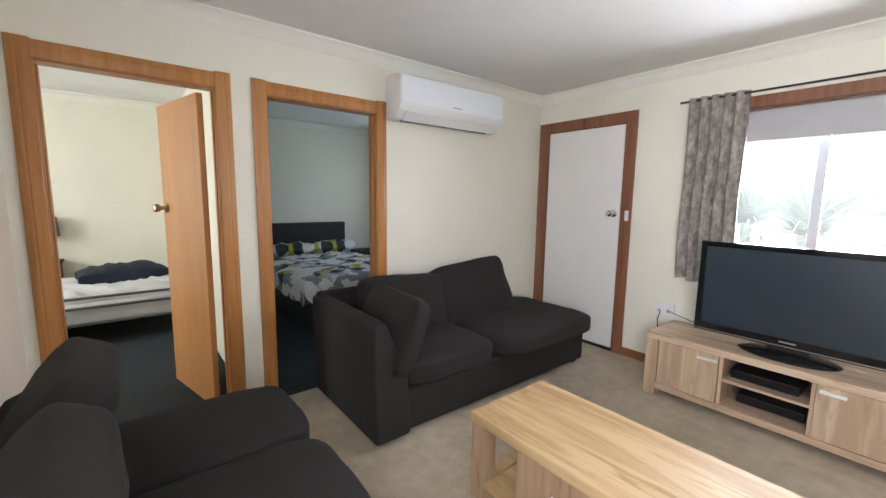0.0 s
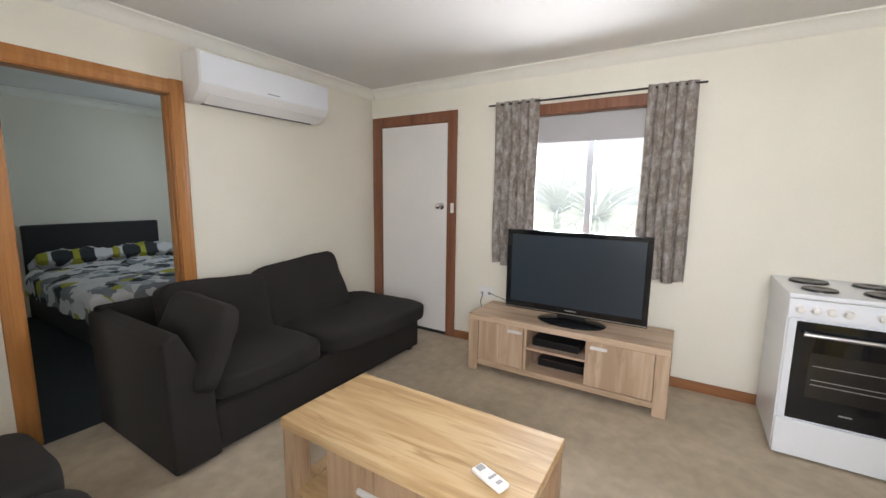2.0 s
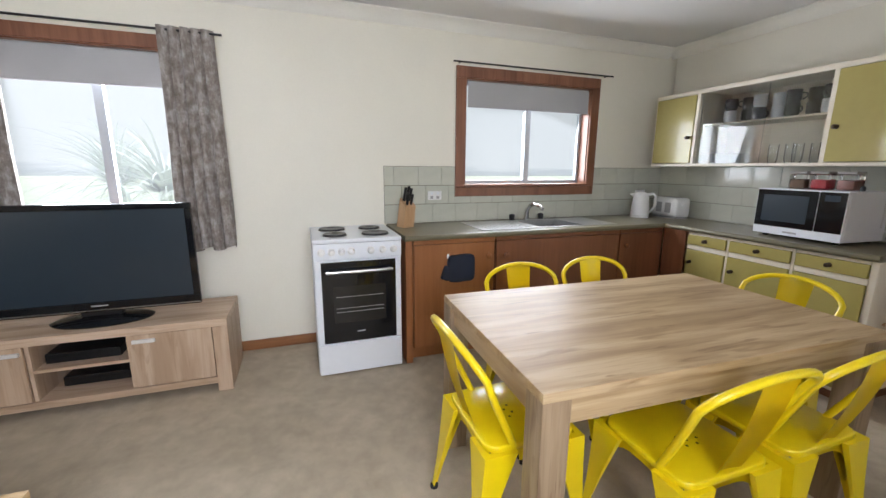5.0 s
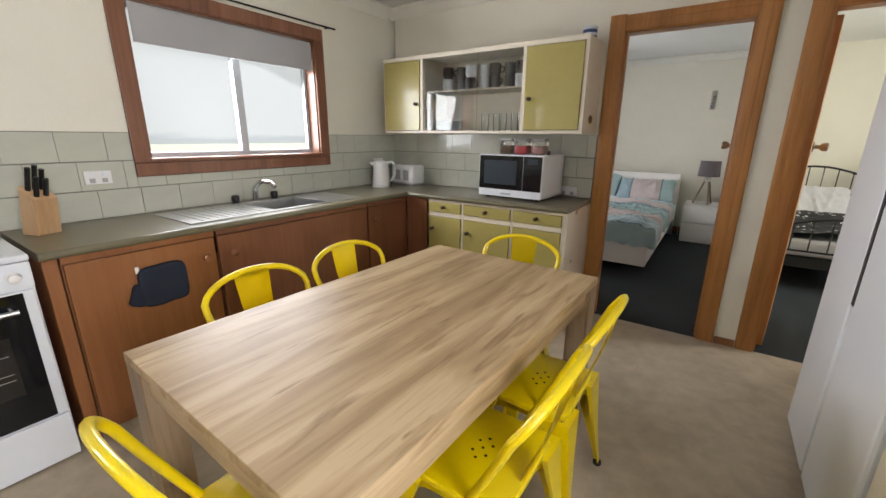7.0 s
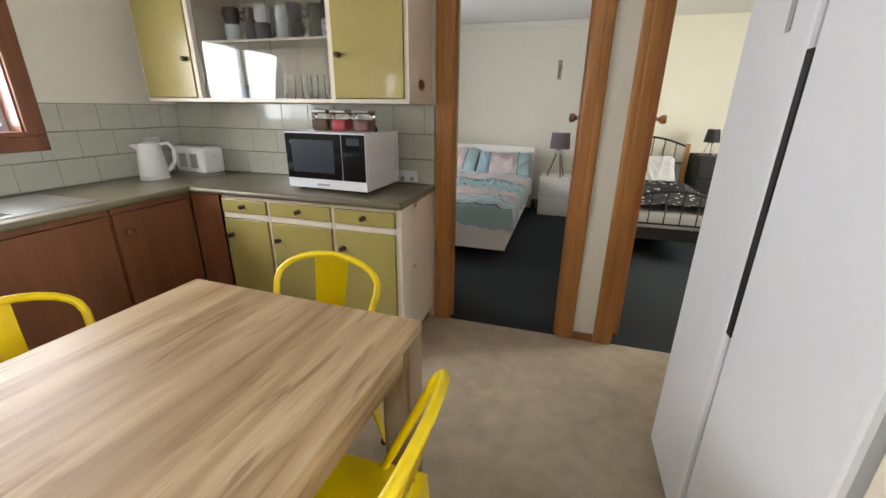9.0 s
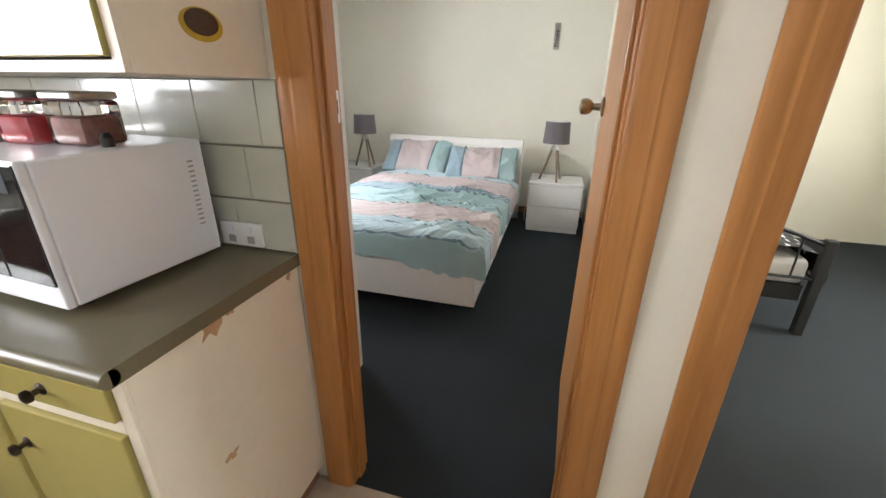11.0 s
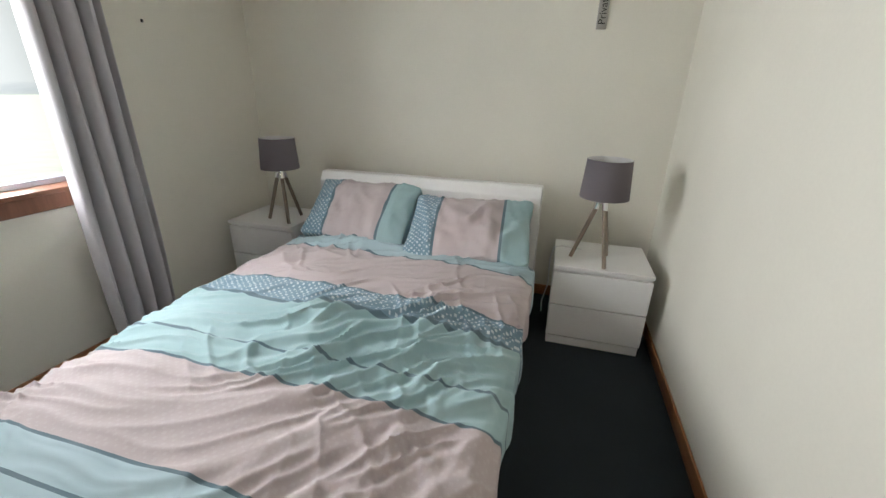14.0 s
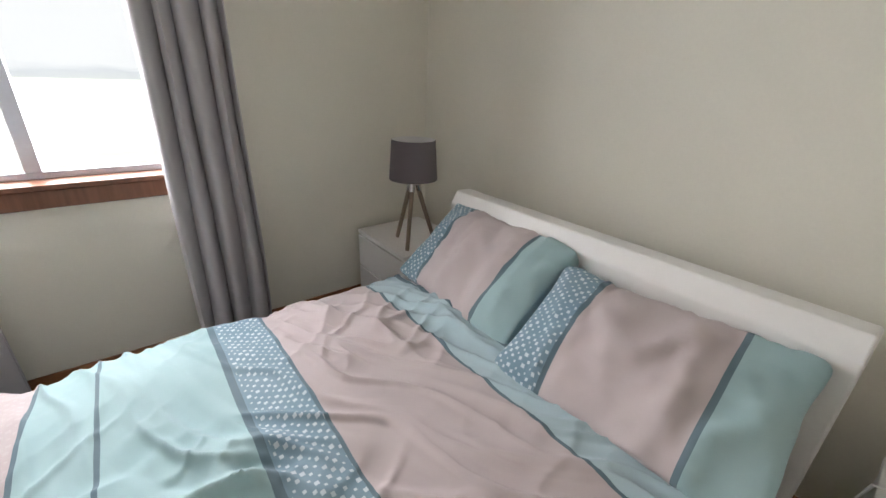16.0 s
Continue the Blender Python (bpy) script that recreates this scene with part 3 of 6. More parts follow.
for y in (-0.05, 1.2):
    part("bracket", tube([(XE - 0.085, y, 2.125), (XE, y, 2.125)], 0.005, 8), M_BLACK, rod)
rod = thing("curtain_rod", pose(0, 0, 0), "thin bare dark rod above the kitchen window", "curtain rod")
part("rod", tube([(XE - 0.045, -3.26, 2.125), (XE - 0.045, -1.76, 2.125)], 0.006, 10), M_BLACK, rod)
for y in (-3.2, -1.82):
    part("bracket", tube([(XE - 0.045, y, 2.125), (XE, y, 2.125)], 0.005, 8), M_BLACK, rod)


# cornices and baseboards
def cornice(name, lo, hi, axis, at, out):
    """A stepped cove between wall and ceiling along one axis; out is the way into the room."""
    p = [(0.0025, -0.0025), (0.085, -0.0025), (0.085, -0.014), (0.06, -0.022), (0.035, -0.045), (0.02, -0.07), (0.0025, -0.085)]
    outline = [(at + out * a, H + b) for a, b in p]
    return tagged(smooth(part(name, prism(outline, axis, lo, hi), M_CORNICE), 25), "cream painted coved cornice under the ceiling", "cornice", "", "structure")


cornice("trim_north", XW + 0.002, XE - 0.002, "x", YN, -1)
cornice("trim_south", XW + 0.002, XE - 0.002, "x", YS, 1)
cornice("trim_east", YS + 0.06, YN - 0.06, "y", XE, -1)
cornice("trim_west", YS + 0.06, YN - 0.06, "y", XW, 1)
cornice("trim_bedroom_south", XP + 0.002, XEB - 0.002, "x", YSB, 1)
cornice("trim_bedroom_north", XWB + 0.002, 0.57, "x", YNB, -1)
cornice("trim_bedroom_second", 0.64, XE - 0.002, "x", YNB, -1)
BB = "low varnished brown timber baseboard"


def baseboard(x0, x1, y0, y1, h=0.075):
    return tagged(part("baseboard", box(x0, x1, y0, y1, 0, h, 0.003), M_BASE), BB, "baseboard", "", "structure")


baseboard(XE - 0.014, XE - 0.0025, -1.2, ED[0] - 0.088)
baseboard(1.56, XE - 0.03, YN - 0.014, YN - 0.0025)
baseboard(0.508, 0.622, YS + 0.0025, YS + 0.016, 0.05)
baseboard(XP + 0.0025, XP + 0.014, YSB + 0.02, YS - T - 0.02)
baseboard(XP + 0.02, XEB - 0.02, YSB + 0.0025, YSB + 0.014)
baseboard(XEB - 0.014, XEB - 0.0025, YSB + 0.02, -4.62)
hatch = thing("ceiling_hatch", pose(0.35, 2.02, H), "white painted ceiling access hatch with a raised trim", "hatch", "", "structure")
part("panel", box(-0.30, 0.30, -0.27, 0.27, -0.012, -0.003, 0.002), M_CEIL, hatch)
for b in (box(-0.33, 0.33, 0.27, 0.30, -0.02, -0.003, 0.003), box(-0.33, 0.33, -0.30, -0.27, -0.02, -0.003, 0.003), box(-0.33, -0.30, -0.27, 0.27, -0.02, -0.003, 0.003), box(0.30, 0.33, -0.27, 0.27, -0.02, -0.003, 0.003)):
    part("trim_strip", b, M_CEIL, hatch)


# ---- living room ----
ac = thing("air_conditioner", pose(2.125, YN, 1.96), "white split-system air conditioner mounted high on the wall", "air conditioner")
smooth(part("body", prism([(0, 0.03), (-0.03, 0.0), (-0.12, 0.005), (-0.19, 0.06), (-0.215, 0.10), (-0.215, 0.285), (-0.20, 0.305), (-0.18, 0.31), (0, 0.31)], "x", -0.525, 0.525, 0.006), M_PLASTIC, ac), 30)
part("front_panel", box(-0.518, 0.518, -0.224, -0.2165, 0.105, 0.295, 0.003), M_WHITE, ac)
part("flap", prism([(-0.128, 0.0), (-0.196, 0.054), (-0.201, 0.05), (-0.133, -0.006)], "x", -0.46, 0.46), M_PLASTIC, ac)
part("air_slot", prism([(-0.07, -0.0005), (-0.118, 0.0035), (-0.118, 0.0), (-0.07, -0.004)], "x", -0.45, 0.45), M_BLACK, ac)
part("badge", box(-0.05, 0.05, -0.2262, -0.2245, 0.125, 0.133), M_GREY_TXT, ac)

# sofa along the north wall, with a chaise end and no arm at the door
s = thing("sofa", pose(0, 0, 0), "charcoal brown fabric sofa with an armless chaise end", "sofa", "lounge sofas")
part("base", box(1.02, 3.02, 1.82, 2.62, 0.03, 0.30, 0.02), M_SOFA, s)
part("back", prism([(2.66, 0.03), (2.66, 0.73), (2.58, 0.75), (2.44, 0.32), (2.44, 0.03)], "x", 1.0, 2.42, 0.02), M_SOFA, s)
part("side_rest", prism([(0.99, 0.03), (0.975, 0.70), (1.05, 0.73), (1.20, 0.40), (1.22, 0.03)], "y", 1.79, 2.66, 0.018), M_SOFA, s)
for (x0, x1, y0, y1), sd in (((1.19, 1.93, 1.77, 2.48), 1), ((1.935, 3.06, 1.70, 2.62), 2)):
    smooth(part("seat_cushion", cushion(x1 - x0, y1 - y0, 0.17, pose((x0 + x1) / 2, (y0 + y1) / 2, 0.37), 0.12, sd, 0.006), M_SOFA, s), 60)
smooth(part("back_cushion", cushion(0.70, 0.44, 0.19, pose(1.58, 2.41, 0.60, 70, 4, 2), 0.22, 3, 0.01, 14, 9.0), M_SOFA, s), 60)
smooth(part("back_cushion", cushion(0.74, 0.50, 0.19, pose(2.25, 2.41, 0.615, 66, -5, -3), 0.22, 4, 0.01, 14, 9.0), M_SOFA, s), 60)
smooth(part("scatter_cushion", cushion(0.64, 0.46, 0.17, pose(1.235, 2.06, 0.595, 0, -68, -4) @ pose(0, 0, 0, 0, 0, 90), 0.4, 5), M_SOFA, s), 60)
for x in (1.1, 2.95):
    for y in (1.88, 2.55):
        part("foot", box(x - 0.025, x + 0.025, y - 0.025, y + 0.025, 0, 0.03), M_BLACK, s)

# sofa along the west wall
s = thing("sofa", pose(0, 0, 0), "charcoal brown fabric sofa with big back cushions", "sofa", "lounge sofas")
part("base", box(-0.36, 0.52, 0.42, 2.06, 0.03, 0.28, 0.02), M_SOFA, s)
part("back", prism([(-0.40, 0.03), (-0.40, 0.62), (-0.33, 0.65), (-0.20, 0.30), (-0.20, 0.03)], "y", 0.40, 2.10, 0.02), M_SOFA, s)
part("side_rest", box(-0.38, 0.50, 0.30, 0.44, 0.03, 0.55, 0.03), M_SOFA, s)
for y0, y1, sd in ((1.56, 2.11, 6), (0.98, 1.55, 7), (0.45, 0.97, 17)):
    smooth(part("seat_cushion", cushion(0.80, y1 - y0, 0.17, pose(0.185, (y0 + y1) / 2, 0.355), 0.12, sd, 0.006), M_SOFA, s), 60)
smooth(part("back_cushion", cushion(0.62, 0.56, 0.24, pose(-0.235, 1.74, 0.59, 0, -64, 0) @ pose(0, 0, 0, 0, 0, 90), 0.4, 8), M_SOFA, s), 60)
smooth(part("back_cushion", cushion(0.62, 0.54, 0.24, pose(-0.23, 1.13, 0.60, 0, -62, 2) @ pose(0, 0, 0, 0, 0, 90), 0.4, 9), M_SOFA, s), 60)
for x in (-0.32, 0.46):
    for y in (0.5, 1.98):
        part("foot", box(x - 0.025, x + 0.025, y - 0.025, y + 0.025, 0, 0.03), M_BLACK, s)

# coffee table
t = thing("coffee_table", pose(0, 0.022, 0), "pale oak laminate coffee table with a drawer and lower shelf", "coffee table")
part("tabletop", box(1.185, 1.705, 0.15, 1.235, 0.375, 0.42, 0.003), M_OAK, t)
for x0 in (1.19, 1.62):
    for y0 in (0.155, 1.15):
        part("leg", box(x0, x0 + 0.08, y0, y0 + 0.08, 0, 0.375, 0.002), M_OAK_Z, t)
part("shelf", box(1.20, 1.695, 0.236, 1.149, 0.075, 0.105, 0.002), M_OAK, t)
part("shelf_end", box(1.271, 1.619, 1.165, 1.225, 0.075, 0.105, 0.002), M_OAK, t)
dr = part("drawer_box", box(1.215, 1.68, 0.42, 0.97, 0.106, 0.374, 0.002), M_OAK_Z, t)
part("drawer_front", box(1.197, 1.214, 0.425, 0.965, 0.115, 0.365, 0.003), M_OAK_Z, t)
part("handle", box(1.182, 1.197, 0.60, 0.79, 0.25, 0.272, 0.003), M_SILVER, t, "brushed steel handle")
r = thing("remote_control", pose(1.325, 0.325, 0.421, 0, 0, -20), "small white air conditioner remote lying on the table", "remote control")
smooth(part("body", box(-0.026, 0.026, -0.068, 0.068, 0, 0.02, 0.007, 3), M_PLASTIC, r), 40)
part("display", box(-0.015, 0.015, 0.034, 0.06, 0.02, 0.0212, 0.0004), M_GREY_TXT, r)
for k in range(3):
    part("button", lathe([(0.006, 0.0), (0.006, 0.003), (0.004, 0.004)], 12, (-0.012 + 0.012 * k, -0.01, 0.0195)), M_GREY_TXT, r)
part("button", box(-0.012, 0.012, -0.05, -0.035, 0.0195, 0.022, 0.001), M_GREY_TXT, r)

# television unit
u = thing("tv_unit", pose(0, 0, 0), "pale oak laminate television unit with two doors and open shelves", "tv unit")
part("top", box(2.90, 3.35, -0.155, 1.245, 0.41, 0.455, 0.003), M_PALE_OAK, u)
part("end_panel", box(2.90, 3.35, 1.165, 1.245, 0, 0.41, 0.002), M_PALE_OAK_Z, u)
part("end_panel", box(2.90, 3.35, -0.155, -0.075, 0, 0.41, 0.002), M_PALE_OAK_Z, u)
part("bottom_rail", box(2.905, 3.34, -0.075, 1.165, 0.05, 0.09, 0.002), M_PALE_OAK, u)
part("back_panel", box(3.325, 3.34, -0.075, 1.165, 0.09, 0.41), M_PALE_OAK, u)
for y in (0.785, 0.345):
    part("divider", box(2.925, 3.325, y - 0.009, y + 0.009, 0.09, 0.41), M_PALE_OAK_Z, u)
part("shelf", box(2.93, 3.325, 0.354, 0.776, 0.245, 0.262), M_PALE_OAK, u)
for y0, y1, hy in ((0.797, 1.160, 0.86), (-0.070, 0.333, 0.265)):
    dd = part("door", box(2.907, 2.925, y0, y1, 0.094, 0.407, 0.002), M_PALE_OAK_Z, u)
    part("handle", box(2.889, 2.907, hy - 0.055, hy + 0.055, 0.362, 0.382, 0.003), M_SILVER, dd, "brushed steel handle")
for zz, yy, dx, nm, lb in ((0.262, 0.58, 0.0, "set_top_box", "black set-top box on the open shelf"), (0.09, 0.55, 0.06, "media_player", "black media player on the lower shelf")):
    p = thing(nm, pose(2.99 + dx, yy, zz), lb, "media player")
    part("case", box(0, 0.24, -0.17, 0.17, 0.006, 0.062, 0.004), M_BLACK, p)
    part("fascia", box(-0.006, 0.0, -0.168, 0.168, 0.008, 0.06, 0.002), M_BLACK_GLOSS, p)
    for k in (-0.13, 0.13):
        for q in (0.03, 0.2):
            part("foot", box(q, q + 0.02, k - 0.01, k + 0.01, 0, 0.006), M_RUBBER, p)

tv = thing("television", pose(3.10, 0.505, 0.455), "black flat-screen television on an oval stand, switched off", "television")
oval = lathe([(0.22, 0.0), (0.225, 0.008), (0.20, 0.018), (0.08, 0.03), (0.045, 0.034)], 40)
bmesh.ops.scale(oval, vec=(0.62, 1.1, 1), verts=oval.verts)
smooth(part("stand_base", oval, M_BLACK_GLOSS, tv), 50)
part("stand_neck", box(-0.02, 0.03, -0.10, 0.10, 0.03, 0.10, 0.008), M_BLACK, tv)
part("cabinet", box(-0.005, 0.075, -0.49, 0.49, 0.075, 0.655, 0.02), M_BLACK, tv)
for b in (box(-0.03, -0.004, -0.505, 0.505, 0.635, 0.67, 0.004), box(-0.03, -0.004, -0.505, 0.505, 0.058, 0.115, 0.004), box(-0.03, -0.004, -0.505, -0.468, 0.115, 0.635, 0.004), box(-0.03, -0.004, 0.468, 0.505, 0.115, 0.635, 0.004)):
    part("bezel", b, M_BLACK_GLOSS, tv)
part("screen", box(-0.022, -0.006, -0.468, 0.468, 0.115, 0.635), M_SCREEN, tv)
part("silver_strip", box(-0.033, -0.03, -0.50, 0.50, 0.066, 0.072), M_STEEL, tv, "thin silver strip")
part("maker_mark", box(-0.0315, -0.0305, -0.04, 0.04, 0.09, 0.098), M_GREY_TXT, tv)


def outlet(name, m, label, w=0.115, h=0.07, n=2):
    """A wall plate that faces local -x."""
    d = thing(name, m, label, "power outlet")
    part("plate", box(-0.011, -0.001, -w / 2, w / 2, -h / 2, h / 2, 0.003), M_PLASTIC, d)
    for k in range(n):
        y = (k - (n - 1) / 2) * w * 0.45
        part("switch", box(-0.015, -0.011, y - 0.008, y + 0.008, 0.008, 0.026, 0.001), M_WHITE, d)
        part("socket", box(-0.0118, -0.0111, y - 0.012, y + 0.012, -0.026, -0.004), M_GREY_TXT, d)
    return d


op = outlet("power_outlet", pose(XE, 1.36, 0.50), "white double power outlet on the wall", 0.16, 0.10)
pl = tagged(part("power_cable", tube([(XE - 0.03, 1.38, 0.48), (XE - 0.05, 1.39, 0.42), (XE - 0.03, 1.385, 0.30), (XE - 0.03, 1.36, 0.12), (XE - 0.03, 1.28, 0.008), (XE - 0.03, 1.1, 0.006)], 0.004, 6), M_BLACK), "black power cable hanging from the outlet", "cable")
tagged(part("television_cable", tube([(XE - 0.02, 1.33, 0.50), (XE - 0.06, 1.25, 0.49), (XE - 0.10, 1.12, 0.475), (XE - 0.16, 1.03, 0.50), (XE - 0.27, 0.99, 0.60), (XE - 0.285, 0.98, 0.66)], 0.003, 6), M_BLACK), "thin black cable from the outlet to the television", "cable")


# ---- kitchen ----
st = thing("stove", pose(2.853, -0.932, 0), "white freestanding electric stove with four solid hotplates", "stove")
part("body", box(0.02, 0.575, -0.272, 0.272, 0.02, 0.875, 0.004), M_WHITE, st)
part("hob", box(0.0, 0.58, -0.275, 0.275, 0.876, 0.90, 0.006), M_WHITE, st)
for x, y, rr in ((0.15, 0.13, 0.075), (0.15, -0.13, 0.09), (0.40, 0.13, 0.09), (0.40, -0.13, 0.075)):
    hp = smooth(part("hotplate", lathe([(rr, 0.0), (rr, 0.006), (rr - 0.004, 0.014), (rr * 0.35, 0.015), (rr * 0.3, 0.0125)], 32, (x, y, 0.899)), M_BLACK, st), 40)
    part("ring", lathe([(rr + 0.006, 0.0), (rr + 0.005, 0.0035)], 32, (x, y, 0.8985)), M_STEEL, st)
part("control_panel", box(0.002, 0.02, -0.272, 0.272, 0.775, 0.873, 0.003), M_WHITE, st)
for y in (0.225, 0.165, 0.105, 0.045, -0.075, -0.15, -0.22):
    k = lathe([(0.024, 0.0), (0.024, 0.004), (0.018, 0.007), (0.016, 0.026), (0.012, 0.028)], 18)
    bmesh.ops.transform(k, matrix=pose(0.002, y, 0.822, 0, -90, 0), verts=k.verts)
    smooth(part("knob", k, M_PLASTIC, st), 40)
dr = part("oven_door", box(0.004, 0.02, -0.265, 0.265, 0.225, 0.765, 0.003), M_WHITE, st)
part("black_glass", box(-0.001, 0.004, -0.232, 0.232, 0.228, 0.758, 0.002), M_BLACK_GLOSS, dr)
part("oven_window", box(-0.0025, -0.001, -0.165, 0.165, 0.36, 0.60, 0.0005), M_OVEN, dr)
for z in (0.43, 0.455, 0.53):
    part("rack_bar", box(-0.0035, -0.0026, -0.15, 0.15, z, z + 0.003), M_GREY_TXT, dr)
part("handle", tube([(-0.035, -0.205, 0.70), (-0.035, 0.205, 0.70)], 0.011, 12), M_STEEL, dr, "brushed steel bar handle")
for y in (-0.19, 0.19):
    part("handle_post", tube([(-0.035, y, 0.70), (0.0, y, 0.70)], 0.007, 8), M_STEEL, dr)
part("maker_mark", box(-0.0018, -0.0011, -0.025, 0.025, 0.29, 0.297), M_GREY_TXT, dr)
part("drawer", box(0.002, 0.02, -0.268, 0.268, 0.014, 0.215, 0.004), M_WHITE, st)
for x in (0.06, 0.52):
    for y in (-0.23, 0.23):
        part("foot", box(x - 0.015, x + 0.015, y - 0.015, y + 0.015, 0, 0.02), M_BLACK, st)


def brown_unit(y0, y1, label, knob_y, top=0.862, ply=M_BROWN):
    c = thing("base_cabinet", pose(0, 0, 0), label, "cabinet", "brown base cabinets")
    part("carcass", box(2.888, 3.44, y0, y1, 0.10, top, 0.002), ply, c)
    part("kickboard", box(2.94, 3.44, y0, y1, 0, 0.10), ply, c)
    part("top_rail", box(2.872, 2.887, y0, y1, 0.832, 0.862), ply, c)
    d = part("door", box(2.868, 2.887, y0 + 0.004, y1 - 0.004, 0.105, 0.828, 0.003), ply, c)
    k = lathe([(0.008, 0.0), (0.008, 0.012), (0.02, 0.02), (0.021, 0.028), (0.012, 0.033)], 18)
    bmesh.ops.transform(k, matrix=pose(2.868, knob_y, 0.73, 0, -90, 0), verts=k.verts)
    smooth(part("knob", k, ply, d, "round brown timber knob"), 40)
    return c


BU = "reddish-brown plywood base cabinet under the bench"
brown_unit(-1.885, -1.29, "warm brown plywood base cabinet beside the stove", -1.83, 0.862, M_BROWN_WARM)
brown_unit(-2.985, -1.895, "wide reddish-brown plywood sink cabinet under the bench", -1.97, 0.735)
brown_unit(-3.44, -2.995, BU, -3.05)
ep = tagged(part("bench_end_panel", box(2.868, 3.44, -1.282, -1.235, 0, 0.862, 0.003), M_BROWN_WARM), "orange-brown timber panel at the end of the bench", "panel")

# benchtop, one L-shaped sheet with a sink cut-out
SK = (2.93, 3.30, -2.68, -2.28)
bt = thing("benchtop", pose(0, 0, 0), "olive-grey laminate L-shaped kitchen benchtop with a rounded edge", "benchtop")
b = bmesh.new()
for q in ((2.845, SK[0], -3.43, -1.225), (SK[1], 3.447, -3.43, -1.225), (SK[0], SK[1], -3.43, SK[2]), (SK[0], SK[1], SK[3], -1.225)):
    box_into(b, q[0], q[1], q[2], q[3], 0.864, 0.90)
part("top", b, M_BENCH, bt)
part("top_return", box(1.527, 3.447, -3.966, -3.4305, 0.864, 0.90, 0.0), M_BENCH, bt)
smooth(part("nosing", tube([(2.845, -1.225, 0.882), (2.845, -3.40, 0.882)], 0.018, 12), M_BENCH, bt), 60)
smooth(part("nosing", tube([(1.527, -3.43, 0.882), (2.83, -3.43, 0.882)], 0.018, 12), M_BENCH, bt), 60)

sk = thing("kitchen_sink", pose(0, 0, 0), "stainless steel sink with a drainer and mixer tap", "sink")
b = bmesh.new()
for q in ((2.90, SK[0] + 0.006, -2.98, -1.80), (SK[1] - 0.006, 3.33, -2.98, -1.80), (SK[0] + 0.006, SK[1] - 0.006, -2.98, SK[2] + 0.006), (SK[0] + 0.006, SK[1] - 0.006, SK[3] - 0.006, -1.80)):
    box_into(b, q[0], q[1], q[2], q[3], 0.901, 0.906)
part("rim", b, M_STEEL, sk)
b = bmesh.new()
x0, x1, y0, y1 = SK[0] + 0.004, SK[1] - 0.004, SK[2] + 0.004, SK[3] - 0.004
for q in ((x0, x1, y0, y1, 0.745, 0.75), (x0, x0 + 0.004, y0, y1, 0.75, 0.9), (x1 - 0.004, x1, y0, y1, 0.75, 0.9), (x0, x1, y0, y0 + 0.004, 0.75, 0.9), (x0, x1, y1 - 0.004, y1, 0.75, 0.9)):
    box_into(b, *q)
part("bowl", b, M_STEEL, sk)
part("drain", lathe([(0.035, 0), (0.035, 0.004), (0.02, 0.005)], 20, (3.11, -2.48, 0.75)), M_CHROME, sk)
for k in range(9):
    part("drainer_ridge", box(2.93, 3.29, -2.22 + k * 0.042, -2.205 + k * 0.042, 0.906, 0.909, 0.001), M_STEEL, sk)
sp = [(3.355, -2.42, 0.90), (3.355, -2.42, 0.955), (3.345, -2.42, 0.99), (3.315, -2.43, 1.025), (3.27, -2.44, 1.04), (3.21, -2.455, 1.03), (3.175, -2.46, 1.005)]
smooth(part("spout", tube(sp, [0.024, 0.021, 0.018, 0.0165, 0.015, 0.014, 0.014], 12), M_CHROME, sk), 60)
for y in (-2.28, -2.56):
    smooth(part("tap_handle", lathe([(0.024, 0.0), (0.024, 0.012), (0.018, 0.016), (0.024, 0.022), (0.024, 0.05), (0.014, 0.056)], 16, (3.35, y, 0.90)), M_BLACK, sk, "black fluted tap handle"), 40)


